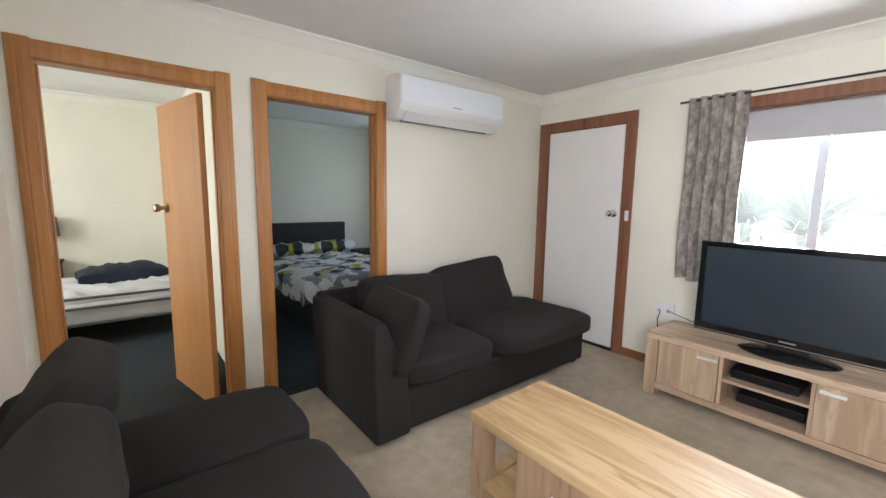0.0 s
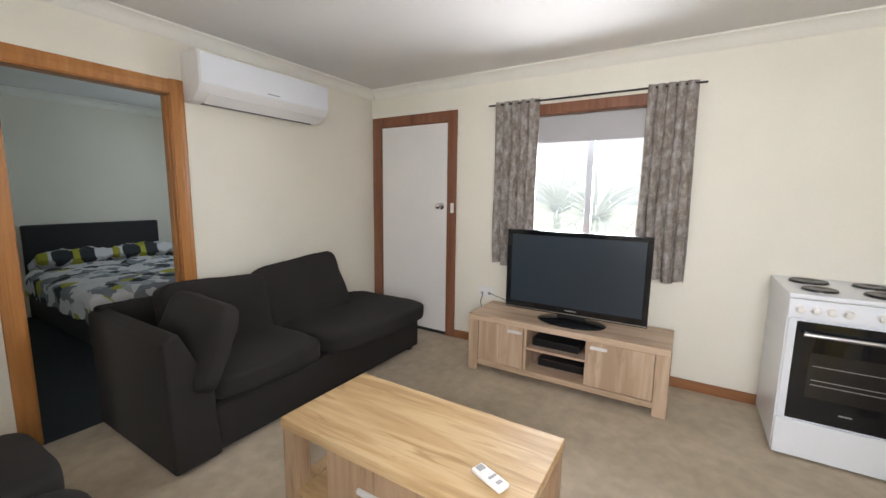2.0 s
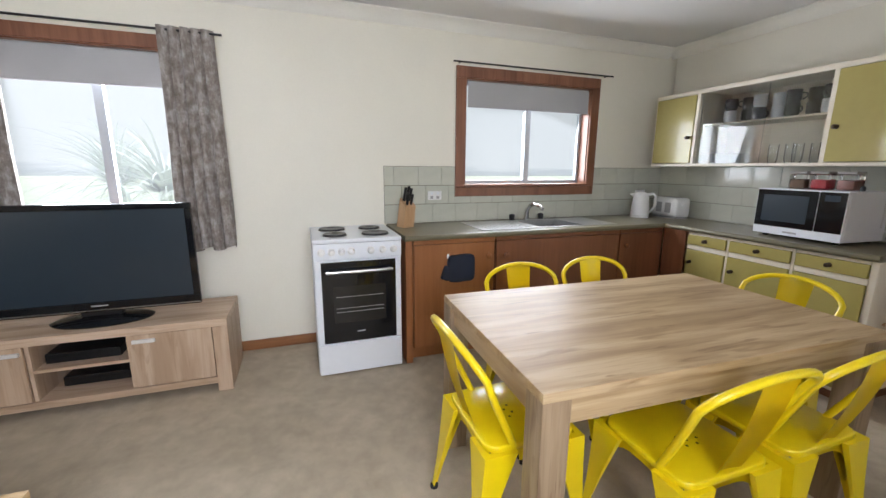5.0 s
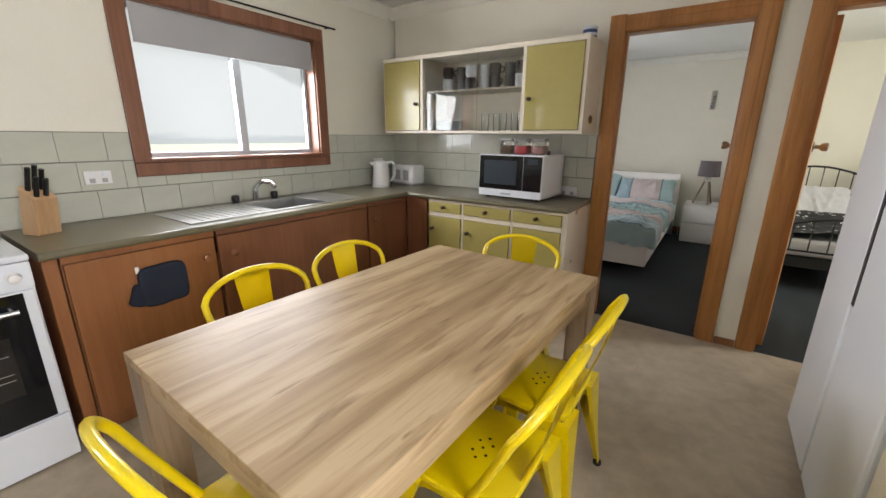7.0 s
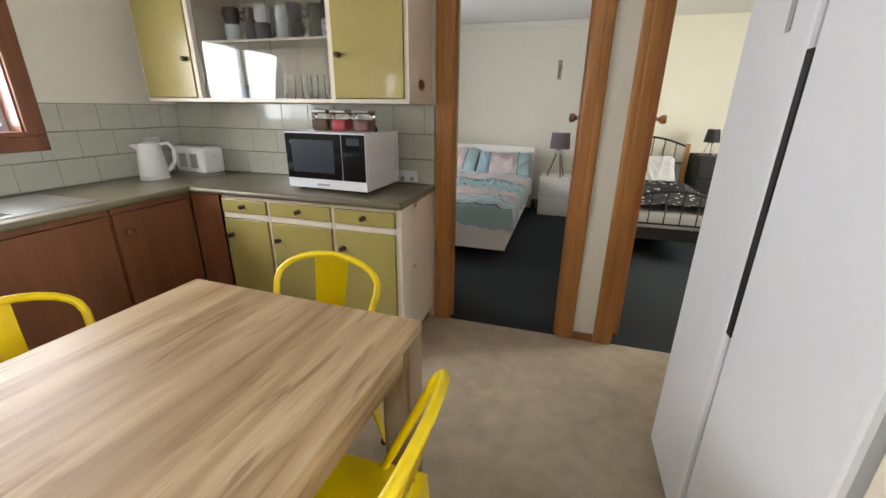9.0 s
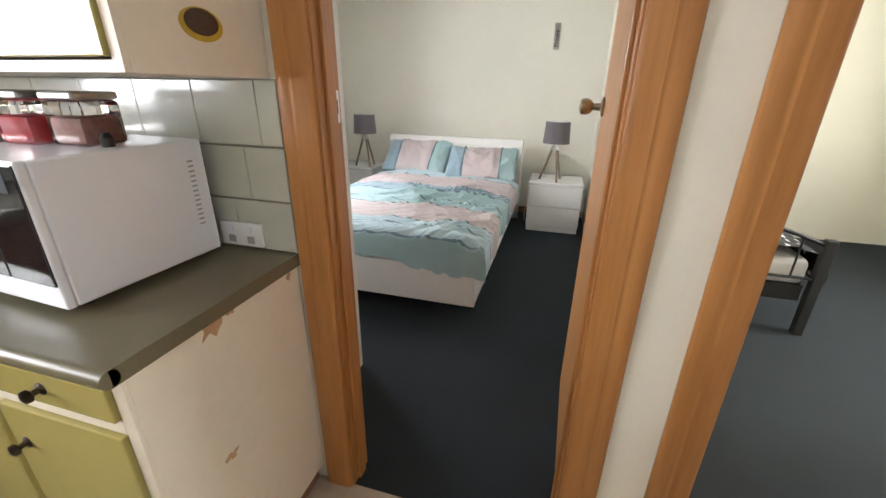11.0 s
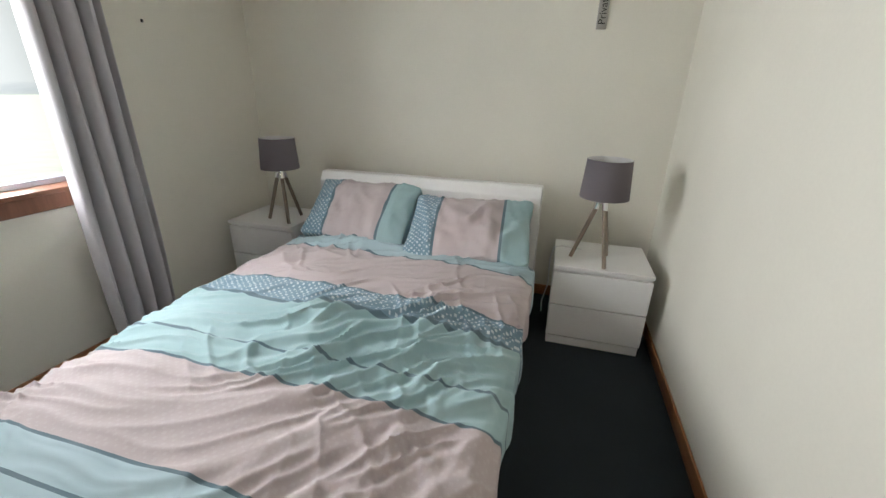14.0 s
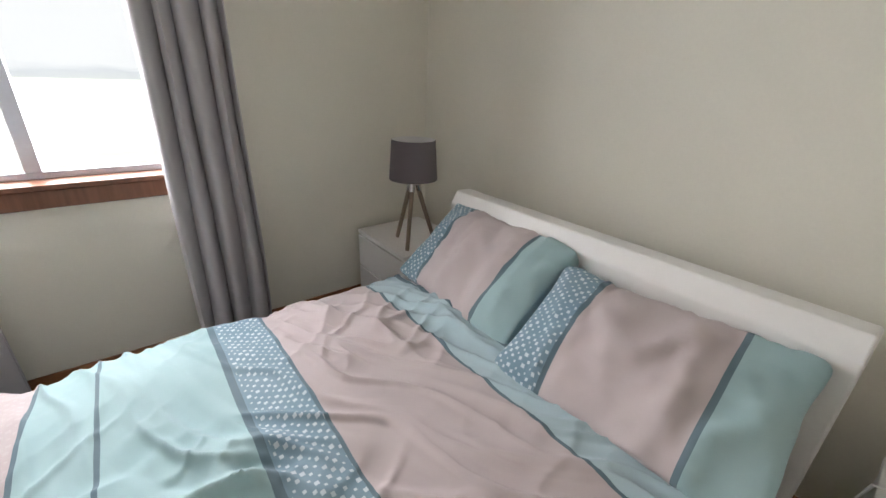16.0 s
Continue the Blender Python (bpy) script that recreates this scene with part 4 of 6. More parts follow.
def olive_cabinet():
    c = thing("base_cabinet", pose(0, 0, 0), "cream-framed base cabinet with mustard olive drawers and doors", "cabinet")
    part("carcass", box(1.533, 2.86, -3.96, -3.455, 0.08, 0.862, 0.002), M_CREAM, c)
    part("kickboard", box(1.56, 2.86, -3.96, -3.52, 0, 0.08), M_BROWN, c)
    cols = [(1.565, 1.912), (1.932, 2.318), (2.338, 2.64)]
    for x in (1.5335, 1.915, 2.321, 2.643):
        w = 0.03 if x < 1.6 else (0.014 if x < 2.6 else 0.02)
        part("frame_stile", box(x, x + w, -3.455, -3.446, 0.08, 0.86, 0.001), M_CREAM, c)
    for z0, z1 in ((0.845, 0.861), (0.73, 0.762), (0.08, 0.10)):
        for a, bb in cols:
            part("frame_rail", box(a, bb, -3.455, -3.4465, z0, z1, 0.001), M_CREAM, c)
    for a, bb in cols:
        d = part("drawer_front", box(a + 0.003, bb - 0.003, -3.454, -3.436, 0.765, 0.842, 0.003), M_OLIVE, c)
        dk(d, (a + bb) / 2, -3.436, 0.805)
        q = part("door", box(a + 0.003, bb - 0.003, -3.454, -3.436, 0.103, 0.727, 0.003), M_OLIVE, c)
        dk(q, bb - 0.045, -3.436, 0.63)
    part("corner_filler", box(2.64, 2.866, -3.455, -3.446, 0.08, 0.86), M_BROWN, c)
    for k, (yc, zc, wy, wz) in enumerate(((-3.64, 0.858, 0.03, 0.024), (-3.701, 0.861, 0.012, 0.008), (-3.914, 0.851, 0.007, 0.014), (-3.62, 0.50, 0.02, 0.012))):
        outline = []
        for q in range(14):
            a = 2 * math.pi * q / 14
            rr = 1 + 0.9 * noise.noise(Vector((math.cos(a) * 1.7 + 5 * k, math.sin(a) * 1.7, k)))
            outline.append((yc + wy * rr * math.cos(a), zc + wz * rr * math.sin(a)))
        part("chip", prism(outline, "x", 1.5318, 1.533), M_LIGHT_WOOD, c, "chipped paint patch")


def dk(parent, x, y, z):
    k = lathe([(0.014, 0.0), (0.013, 0.003), (0.006, 0.006), (0.006, 0.014), (0.014, 0.02), (0.013, 0.028), (0.005, 0.031)], 14)
    bmesh.ops.transform(k, matrix=pose(x, y, z, -90, 0, 0), verts=k.verts)
    return smooth(part("knob", k, M_KNOB, parent, "small dark bronze knob"), 50)


olive_cabinet()

M_TEABROWN0 = painted("dark_brown_print", (0.06, 0.03, 0.015), 0.45, 200, 0.5, 0.05)
# wall cabinet with a glazed middle
c = thing("wall_cabinet", pose(0, 0, 0), "cream wall cabinet with mustard olive doors and a glazed middle", "cabinet")
X0, X1, YB, YF, ZB, ZT = 1.545, 3.23, -3.966, -3.62, 1.360, 1.945
part("side_panel", box(X0, X0 + 0.018, YB, YF, ZB, ZT, 0.001), M_CREAM, c)
part("side_panel", box(X1 - 0.018, X1, YB, YF, ZB, ZT, 0.001), M_CREAM, c)
part("top_panel", box(X0 + 0.018, X1 - 0.018, YB, YF, ZT - 0.018, ZT), M_CREAM, c)
part("bottom_panel", box(X0 + 0.018, X1 - 0.018, YB, YF, ZB, ZB + 0.018), M_CREAM, c)
part("back_panel", box(X0 + 0.018, X1 - 0.018, YB, YB + 0.006, ZB + 0.018, ZT - 0.018), M_CREAM, c)
for x in (1.955, 2.825):
    part("divider", box(x, x + 0.018, YB + 0.006, YF, ZB + 0.018, ZT - 0.018), M_CREAM, c)
part("shelf", box(1.974, 2.824, YB + 0.006, YF - 0.06, 1.672, 1.684), M_CREAM, c)
for b in (box(X0, X1, YF, YF + 0.012, ZT - 0.03, ZT, 0.001), box(X0, X1, YF, YF + 0.012, ZB, ZB + 0.02, 0.001), box(X0, X0 + 0.022, YF, YF + 0.012, ZB + 0.02, ZT - 0.03), box(1.952, 1.976, YF, YF + 0.012, ZB + 0.02, ZT - 0.03), box(2.822, 2.846, YF, YF + 0.012, ZB + 0.02, ZT - 0.03), box(X1 - 0.012, X1, YF, YF + 0.012, ZB + 0.02, ZT - 0.03)):
    part("face_frame", b, M_CREAM, c)
for a, bb, kx in ((1.57, 1.948, 1.915), (2.85, 3.216, 2.88)):
    d = part("door", box(a, bb, YF + 0.002, YF + 0.02, ZB + 0.024, ZT - 0.034, 0.003), M_OLIVE, c)
    dk(d, kx, YF + 0.02, 1.585)
for a, bb, dy in ((1.978, 2.46, -0.004), (2.34, 2.82, -0.018)):
    g = part("sliding_glass", box(a, bb, YF + dy - 0.004, YF + dy, ZB + 0.02, ZT - 0.032), M_GLASS, c)
sticker = thing("sticker", pose(X0, -3.785, 1.452, 0, -90, 0), "round brown and yellow sticker on the cabinet side", "sticker")
bm = lathe([(0.042, 0), (0.042, 0.0012)], 24)
bmesh.ops.scale(bm, vec=(0.72, 1.25, 1), verts=bm.verts)
part("rim", bm, painted("yellow_sticker", (0.55, 0.40, 0.03), 0.4, 60, 0.2, 0.0), sticker, "yellow rim")
bm = lathe([(0.033, 0.0012), (0.033, 0.002)], 24, (0.006, 0, 0))
bmesh.ops.scale(bm, vec=(0.72, 1.25, 1), verts=bm.verts)
part("middle", bm, M_TEABROWN0, sticker, "dark brown middle")


def cup(m, material, label, r=0.04, h=0.085, name="mug", handle=True):
    d = thing(name, m, label, name.replace("_", " "), "crockery in the wall cabinet")
    smooth(part("bowl", lathe([(r * 0.75, 0), (r, h * 0.25), (r, h), (r - 0.004, h), (r - 0.005, h * 0.25), (r * 0.6, 0.006)], 18), material, d), 50)
    if handle:
        part("handle", tube([(0, r, h * 0.75), (0, r + 0.022, h * 0.7), (0, r + 0.026, h * 0.45), (0, r + 0.004, h * 0.25)], 0.005, 6), material, d)
    return d


for k in range(7):
    cup(pose(2.06 + 0.105 * k, -3.78 - 0.04 * (k % 2), 1.685, 0, 0, 40 * k), M_BLACK if k % 3 else M_WHITE, "dark glazed mug on the cabinet shelf" if k % 3 else "white mug on the cabinet shelf", 0.042, 0.09)
for k in range(7):
    pale = k in (3, 4)
    cup(pose(2.06 + 0.105 * k, -3.78 - 0.04 * (k % 2), 1.776, 0, 0, 60 * k), M_WHITE if pale else M_BLACK, "white mug stacked on another" if pale else "dark mug stacked on another", 0.042, 0.085)
for k in range(5):
    cup(pose(2.03 + 0.075 * k, -3.76 - 0.05 * (k % 2), 1.3785), M_GLASS, "clear drinking glass in the cabinet", 0.03, 0.13, "drinking_glass", False)
for k in range(6):
    p = thing("plate", pose(2.68, -3.79, 1.3785 + 0.013 * k), "white dinner plate in a stack", "plate", "crockery in the wall cabinet")
    smooth(part("dish", lathe([(0.06, 0), (0.075, 0.004), (0.115, 0.011), (0.116, 0.0125), (0.07, 0.007), (0.01, 0.006)], 24), M_WHITE, p), 50)
tin = thing("tin", pose(1.60, -3.78, ZT), "small blue and white printed tin on the cabinet", "tin")
M_BLUE = painted("blue_print", (0.06, 0.10, 0.25), 0.35, 30, 0.2, 0.02)
part("can", lathe([(0.042, 0), (0.044, 0.003), (0.044, 0.055), (0.042, 0.058)], 22), M_BLUE, tin)
part("lid", lathe([(0.046, 0.056), (0.046, 0.07), (0.042, 0.073)], 22), M_WHITE, tin, "white lid")
part("label_band", lathe([(0.0446, 0.02), (0.0446, 0.036)], 22), M_WHITE, tin)

mw = thing("microwave_oven", pose(1.995, -3.73, 0.90, 0, 0, -3), "white microwave oven with a black door on the benchtop", "microwave")
part("case", box(-0.25, 0.25, -0.19, 0.17, 0.018, 0.315, 0.005), M_WHITE, mw)
part("front_frame", box(-0.25, 0.25, 0.17, 0.188, 0.018, 0.315, 0.004), M_WHITE, mw)
part("door_glass", box(-0.105, 0.245, 0.186, 0.192, 0.07, 0.308, 0.002), M_BLACK_GLOSS, mw)
part("window_mesh", box(-0.06, 0.205, 0.1915, 0.193, 0.105, 0.275, 0.0005), M_SCREEN, mw)
part("control_panel", box(-0.245, -0.11, 0.186, 0.192, 0.07, 0.308, 0.002), M_BLACK_GLOSS, mw)
part("display", box(-0.215, -0.14, 0.1915, 0.193, 0.255, 0.29, 0.0005), M_SCREEN, mw)
part("maker_mark", box(-0.02, 0.06, 0.1882, 0.189, 0.035, 0.045), M_GREY_TXT, mw)
for k in range(14):
    part("vent_slot", box(-0.2512, -0.2498, -0.155, -0.140, 0.10 + 0.0125 * k, 0.104 + 0.0125 * k), M_GREY_TXT, mw)
for x in (-0.2, 0.2):
    for y in (-0.15, 0.13):
        part("foot", lathe([(0.016, 0), (0.018, 0.018)], 12, (x, y, 0)), M_BLACK, mw)
M_RED = painted("red_sweets", (0.45, 0.03, 0.04), 0.4, 90, 0.3, 0.3)
M_SACHET = painted("pink_and_brown_sachets", (0.36, 0.16, 0.13), 0.5, 60, 0.45, 0.3)
M_TEABROWN = painted("brown_tea", (0.16, 0.09, 0.05), 0.7, 120, 0.4, 0.4)
for x, y, mat, lb in ((2.105, -3.72, M_TEABROWN, "clear storage jar of dark tea bags with a grey lid"), (1.99, -3.72, M_RED, "clear storage jar of red sachets with a grey lid"), (1.865, -3.74, M_SACHET, "clear storage jar of pink sachets with a grey lid")):
    j = thing("storage_jar", pose(x, y, 1.215), lb, "jar", "jars on the microwave")
    smooth(part("contents", box(-0.042, 0.042, -0.042, 0.042, 0.004, 0.062, 0.012), mat, j), 40)
    g = part("jar", box(-0.05, 0.05, -0.05, 0.05, 0, 0.095, 0.012), M_GLASS, j)
    g.visible_shadow = False
    part("lid", box(-0.049, 0.049, -0.049, 0.049, 0.095, 0.112, 0.005), M_STEEL, j, "grey lid")
sm = thing("salt_shaker", pose(1.79, -3.72, 1.215), "tiny dark shaker on the microwave", "shaker")
part("body", lathe([(0.012, 0), (0.013, 0.02), (0.007, 0.03)], 12), M_BLACK, sm)

kt = thing("kettle", pose(3.245, -3.55, 0.90, 0, 0, -133), "white plastic electric kettle on the benchtop", "kettle")
smooth(part("jug", lathe([(0.078, 0.02), (0.08, 0.03), (0.074, 0.10), (0.064, 0.19), (0.058, 0.215), (0.03, 0.228)], 28), M_PLASTIC, kt), 50)
part("power_base", lathe([(0.08, 0), (0.082, 0.012), (0.078, 0.018)], 28), M_PLASTIC, kt)
smooth(part("handle", tube([(0.05, 0, 0.205), (0.10, 0, 0.215), (0.125, 0, 0.18), (0.12, 0, 0.10), (0.085, 0, 0.055), (0.07, 0, 0.05)], 0.012, 10), M_PLASTIC, kt), 60)
part("spout", prism([(-0.055, 0.17), (-0.10, 0.21), (-0.055, 0.218)], "y", -0.022, 0.022, 0.004), M_PLASTIC, kt)
part("water_window", box(-0.012, 0.012, 0.068, 0.078, 0.05, 0.16, 0.003), M_GREY_TXT, kt)
ts = thing("toaster", pose(3.15, -3.81, 0.90, 0, 0, -8), "white plastic two-slice toaster on the benchtop", "toaster")
smooth(part("shell", box(-0.15, 0.15, -0.08, 0.08, 0.012, 0.185, 0.03, 4), M_PLASTIC, ts), 40)
for y in (-0.03, 0.03):
    part("slot", box(-0.11, 0.11, y - 0.013, y + 0.013, 0.1835, 0.186), M_BLACK, ts)
part("lever", box(-0.168, -0.148, -0.015, 0.015, 0.12, 0.135, 0.003), M_PLASTIC, ts)
part("base", box(-0.14, 0.14, -0.07, 0.07, 0, 0.012), M_GREY_TXT, ts)
for x in (-0.06, 0.05):
    part("side_panel", box(x - 0.035, x + 0.035, 0.0795, 0.083, 0.05, 0.14, 0.002), M_GREY_TXT, ts)
kb = thing("knife_block", pose(3.25, -1.33, 0.90, 0, 0, 200), "light timber knife block with black-handled knives", "knife block")
part("block", prism([(-0.05, 0), (0.05, 0), (0.075, 0.16), (0.0, 0.215)], "y", -0.045, 0.045, 0.004), M_LIGHT_WOOD, kb)
part("label_plate", box(-0.052, -0.0505, -0.03, 0.03, 0.02, 0.08), M_LIGHT_WOOD, kb)
for k, (a, b_, h) in enumerate(((0.0, -0.025, 0.12), (0.0, 0.0, 0.13), (0.0, 0.025, 0.11), (0.035, -0.02, 0.10), (0.035, 0.015, 0.09))):
    part("knife_handle", tube([(a + 0.018, b_, 0.185 - a * 0.6), (a + 0.018 + h * 0.3, b_, 0.185 - a * 0.6 + h * 0.9)], 0.010, 8), M_BLACK, kb, "black handle")
om = thing("oven_mitt", pose(2.862, -1.62, 0.66), "navy blue cotton oven mitt hung on a cabinet door", "oven mitt")
smooth(part("pad", cushion(0.035, 0.20, 0.19, pose(-0.012, 0, 0.0), 0.0, 4, 0.008, 8), M_NAVY, om), 60)
part("thumb", cushion(0.03, 0.06, 0.10, pose(-0.012, 0.105, -0.03, 20, 0, 0), 0.0, 5, 0.004, 6), M_NAVY, om)
part("loop", box(-0.006, -0.001, 0.085, 0.10, 0.07, 0.10, 0.001), M_PLASTIC, om, "white hanging loop")

# splashback tiles
tb = solid_wall("splashback_east", (XE - 0.004, XE - 0.001), (YS + 0.004, -1.215), (0.902, 1.343), [(0, 9, W2[0] - 0.05, W2[1] + 0.05, W2[2] - 0.05, 3)], M_GROUT, "pale sage ceramic tile splashback behind the bench")
tb2 = tagged(part("splashback_south", box(1.527, XE - 0.005, YS + 0.001, YS + 0.004, 0.902, 1.358), M_GROUT), "pale sage ceramic tile splashback behind the bench", "splashback", "", "structure")
outlet("power_outlet", pose(XE - 0.012, -1.62, 1.115), "white double power outlet on the tiles", 0.115, 0.07)
outlet("power_outlet", pose(XE - 0.012, -3.72, 1.10), "white double power outlet on the tiles", 0.115, 0.07)
outlet("power_outlet", pose(1.70, YS + 0.011, 0.945, 0, 0, -90), "white power outlet on the tiles low beside the microwave", 0.14, 0.07)

# fridge and the pantry cupboard beside it
fr = thing("refrigerator", pose(0, 0, 0), "tall white side-by-side refrigerator with recessed black handles", "refrigerator")
part("cabinet", box(-0.40, 0.245, -3.18, -2.285, 0.03, 1.79, 0.004), M_WHITE, fr)
part("freezer_door", box(0.25, 0.315, -3.18, -2.785, 0.05, 1.785, 0.012), M_WHITE, fr)
part("fridge_door", box(0.25, 0.315, -2.758, -2.285, 0.05, 1.785, 0.012), M_WHITE, fr)
part("handle_recess", box(0.262, 0.3145, -2.7845, -2.7585, 0.78, 1.47), M_BLACK, fr, "black recessed handle")
part("door_gap", box(0.262, 0.304, -2.7845, -2.7585, 0.42, 0.78), M_GREY_TXT, fr)
part("door_gap", box(0.262, 0.304, -2.7845, -2.7585, 1.47, 1.785), M_GREY_TXT, fr)
part("dispenser_strip", box(0.3155, 0.3175, -2.91, -2.885, 1.52, 1.75, 0.0005), M_GREY_TXT, fr, "grey strip")
part("energy_label", box(0.3155, 0.3165, -3.14, -3.08, 1.64, 1.72), painted("faded_yellow_label", (0.55, 0.48, 0.22), 0.6, 40, 0.1, 0.0), fr, "small faded yellow energy label")
part("plinth", box(-0.38, 0.26, -3.17, -2.295, 0, 0.048), M_BLACK, fr)
pc = thing("pantry_cupboard", pose(0, 0, 0), "tall cream painted pantry cupboard beside the refrigerator", "cupboard")
part("carcass", box(-0.405, 0.28, -2.265, -1.75, 0, 2.05, 0.002), M_CREAM, pc)
part("door", box(0.283, 0.302, -2.262, -2.165, 0.02, 2.04, 0.003), M_CREAM, pc)
part("door", box(0.283, 0.302, -2.148, -1.755, 0.02, 2.04, 0.003), M_CREAM, pc)
part("shadow_gap", box(0.281, 0.286, -2.1645, -2.1485, 0.02, 2.04), M_BLACK, pc)

# dining table
dt = thing("dining_table", pose(1.597, -1.925, 0, 0, 0, -2.2), "large grey-oak laminate dining table on square legs", "dining table")
TX, TY = 0.437, 0.7275
part("tabletop", box(-TX, TX, -TY, TY, 0.722, 0.752, 0.002), M_GREY_OAK, dt)
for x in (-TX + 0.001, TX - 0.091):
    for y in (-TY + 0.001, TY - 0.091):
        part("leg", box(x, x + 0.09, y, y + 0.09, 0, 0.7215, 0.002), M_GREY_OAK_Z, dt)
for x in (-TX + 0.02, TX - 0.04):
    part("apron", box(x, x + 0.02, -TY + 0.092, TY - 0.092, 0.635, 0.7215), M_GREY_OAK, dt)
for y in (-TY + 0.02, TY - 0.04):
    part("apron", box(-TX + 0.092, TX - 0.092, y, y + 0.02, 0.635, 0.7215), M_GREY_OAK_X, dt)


def rounded(hx, hy, r):
    """Outline of a rectangle with round corners."""
    return [(sx * (hx - r) + r * math.cos(a), sy * (hy - r) + r * math.sin(a)) for sx, sy, a0 in ((1, 1, 0), (-1, 1, 90), (-1, -1, 180), (1, -1, 270)) for a in (radians(a0 + 18 * k) for k in range(6))]


def metal_chair():
    """A pressed-metal cafe chair that faces +y; its seat centre stands over the origin."""
    c = thing("metal_chair", pose(0, 0, 0), "bright yellow pressed-metal cafe chair at the dining table", "chair", "chairs round the table")
    seat = prism(rounded(0.18, 0.175, 0.05), "z", 0.425, 0.45, 0.007)
    smooth(part("seat", seat, M_YELLOW, c), 40)
    for x in range(-2, 3):
        for y in (-1, 0, 1):
            if (x + y) % 2 == 0:
                part("drain_hole", lathe([(0.005, 0), (0.005, 0.0008)], 8, (x * 0.022, y * 0.022 - 0.02, 0.4498)), M_BLACK, c)
    for sx in (-1, 1):
        for sy in (-1, 1):
            top, foot = Vector((sx * 0.158, sy * 0.15, 0.43)), Vector((sx * 0.205, sy * 0.205 - (0.02 if sy < 0 else 0), 0.012))
            bm = bmesh.new()
            rings = []
            for k in range(6):
                f = k / 5
                p = top.lerp(foot, f)
                w = 0.066 * (1 - f) ** 1.4 + 0.014
                rings.append([bm.verts.new(p + Vector((sx * a * w, sy * b * w, 0))) for a, b in ((0.5, 0.5), (-1, 0.5), (-1, 0.25), (0.2, 0.2), (0.25, -1), (0.5, -1))])
            for q, r_ in zip(rings, rings[1:]):
                for k in range(6):
                    bm.faces.new((q[k], q[(k + 1) % 6], r_[(k + 1) % 6], r_[k]))
            bm.faces.new(rings[0])
            bm.faces.new(rings[-1])
            lg = smooth(part("leg", bm, M_YELLOW, c), 35)
            part("rubber_foot", lathe([(0.017, 0), (0.017, 0.014), (0.014, 0.016)], 10, tuple(foot - Vector((0, 0, 0.012)))), M_RUBBER, lg)
    for (ax, ay, bx, by) in ((-0.168, 0.165, 0.168, 0.165), (-0.168, -0.16, 0.168, -0.16), (-0.165, -0.155, -0.165, 0.16), (0.165, -0.155, 0.165, 0.16)):
        bm = bmesh.new()
        n = 14
        out = Vector(((ax + bx) / 2, (ay + by) / 2, 0)).normalized()
        up_, lo_ = [], []
        for k in range(n + 1):
            f = k / n
            p = Vector((ax + (bx - ax) * f, ay + (by - ay) * f, 0))
            d = abs(2 * f - 1)
            depth = 0.032 + 0.17 * d ** 4
            up_.append(bm.verts.new(p + Vector((0, 0, 0.432))))
            lo_.append(bm.verts.new(p + out * depth * 0.12 + Vector((0, 0, 0.432 - depth))))
        for k in range(n):
            bm.faces.new((up_[k], up_[k + 1], lo_[k + 1], lo_[k]))
        bmesh.ops.solidify(bm, geom=list(bm.faces), thickness=0.004)
        part("apron", bm, M_YELLOW, c)
    side = [(0.170, -0.075, 0.44), (0.182, -0.118, 0.53), (0.199, -0.165, 0.63), (0.212, -0.20, 0.71)]
    hoop = [(-x, y, z) for x, y, z in side]
    for k in range(1, 14):
        a = math.pi * (1 - k / 14)
        hoop.append((0.214 * math.cos(a), -0.205 - 0.06 * math.sin(a), 0.718 + 0.095 * math.sin(a)))
    hoop += side[::-1]
    smooth(part("back_hoop", tube(hoop, 0.0125, 10), M_YELLOW, c), 60)
    bm = bmesh.new()
    rows = []
    for k in range(9):
        f = k / 8
        w = 0.05 + 0.024 * f
        y = -0.162 - 0.098 * f - 0.012 * math.sin(math.pi * f)
        z = 0.445 + 0.364 * f
        rows.append([bm.verts.new((x, y + 0.008 * (1 - (x / w) ** 2), z)) for x in (-w, -w * 0.5, 0, w * 0.5, w)])
    for q, r_ in zip(rows, rows[1:]):
        for k in range(4):
            bm.faces.new((q[k], q[k + 1], r_[k + 1], r_[k]))
    bmesh.ops.solidify(bm, geom=list(bm.faces), thickness=0.004)
    smooth(part("splat", bm, M_YELLOW, c), 60)
    return c


mc = metal_chair()
mc.matrix_basis = pose(2.01, -1.72, 0, 0, 0, 89)
for x, y, a in ((2.015, -2.205, 88), (1.24, -1.775, -91), (1.23, -2.215, -90), (1.59, -2.635, 0), (1.57, -1.30, 180)):
    copy_thing(mc, pose(x, y, 0, 0, 0, a))


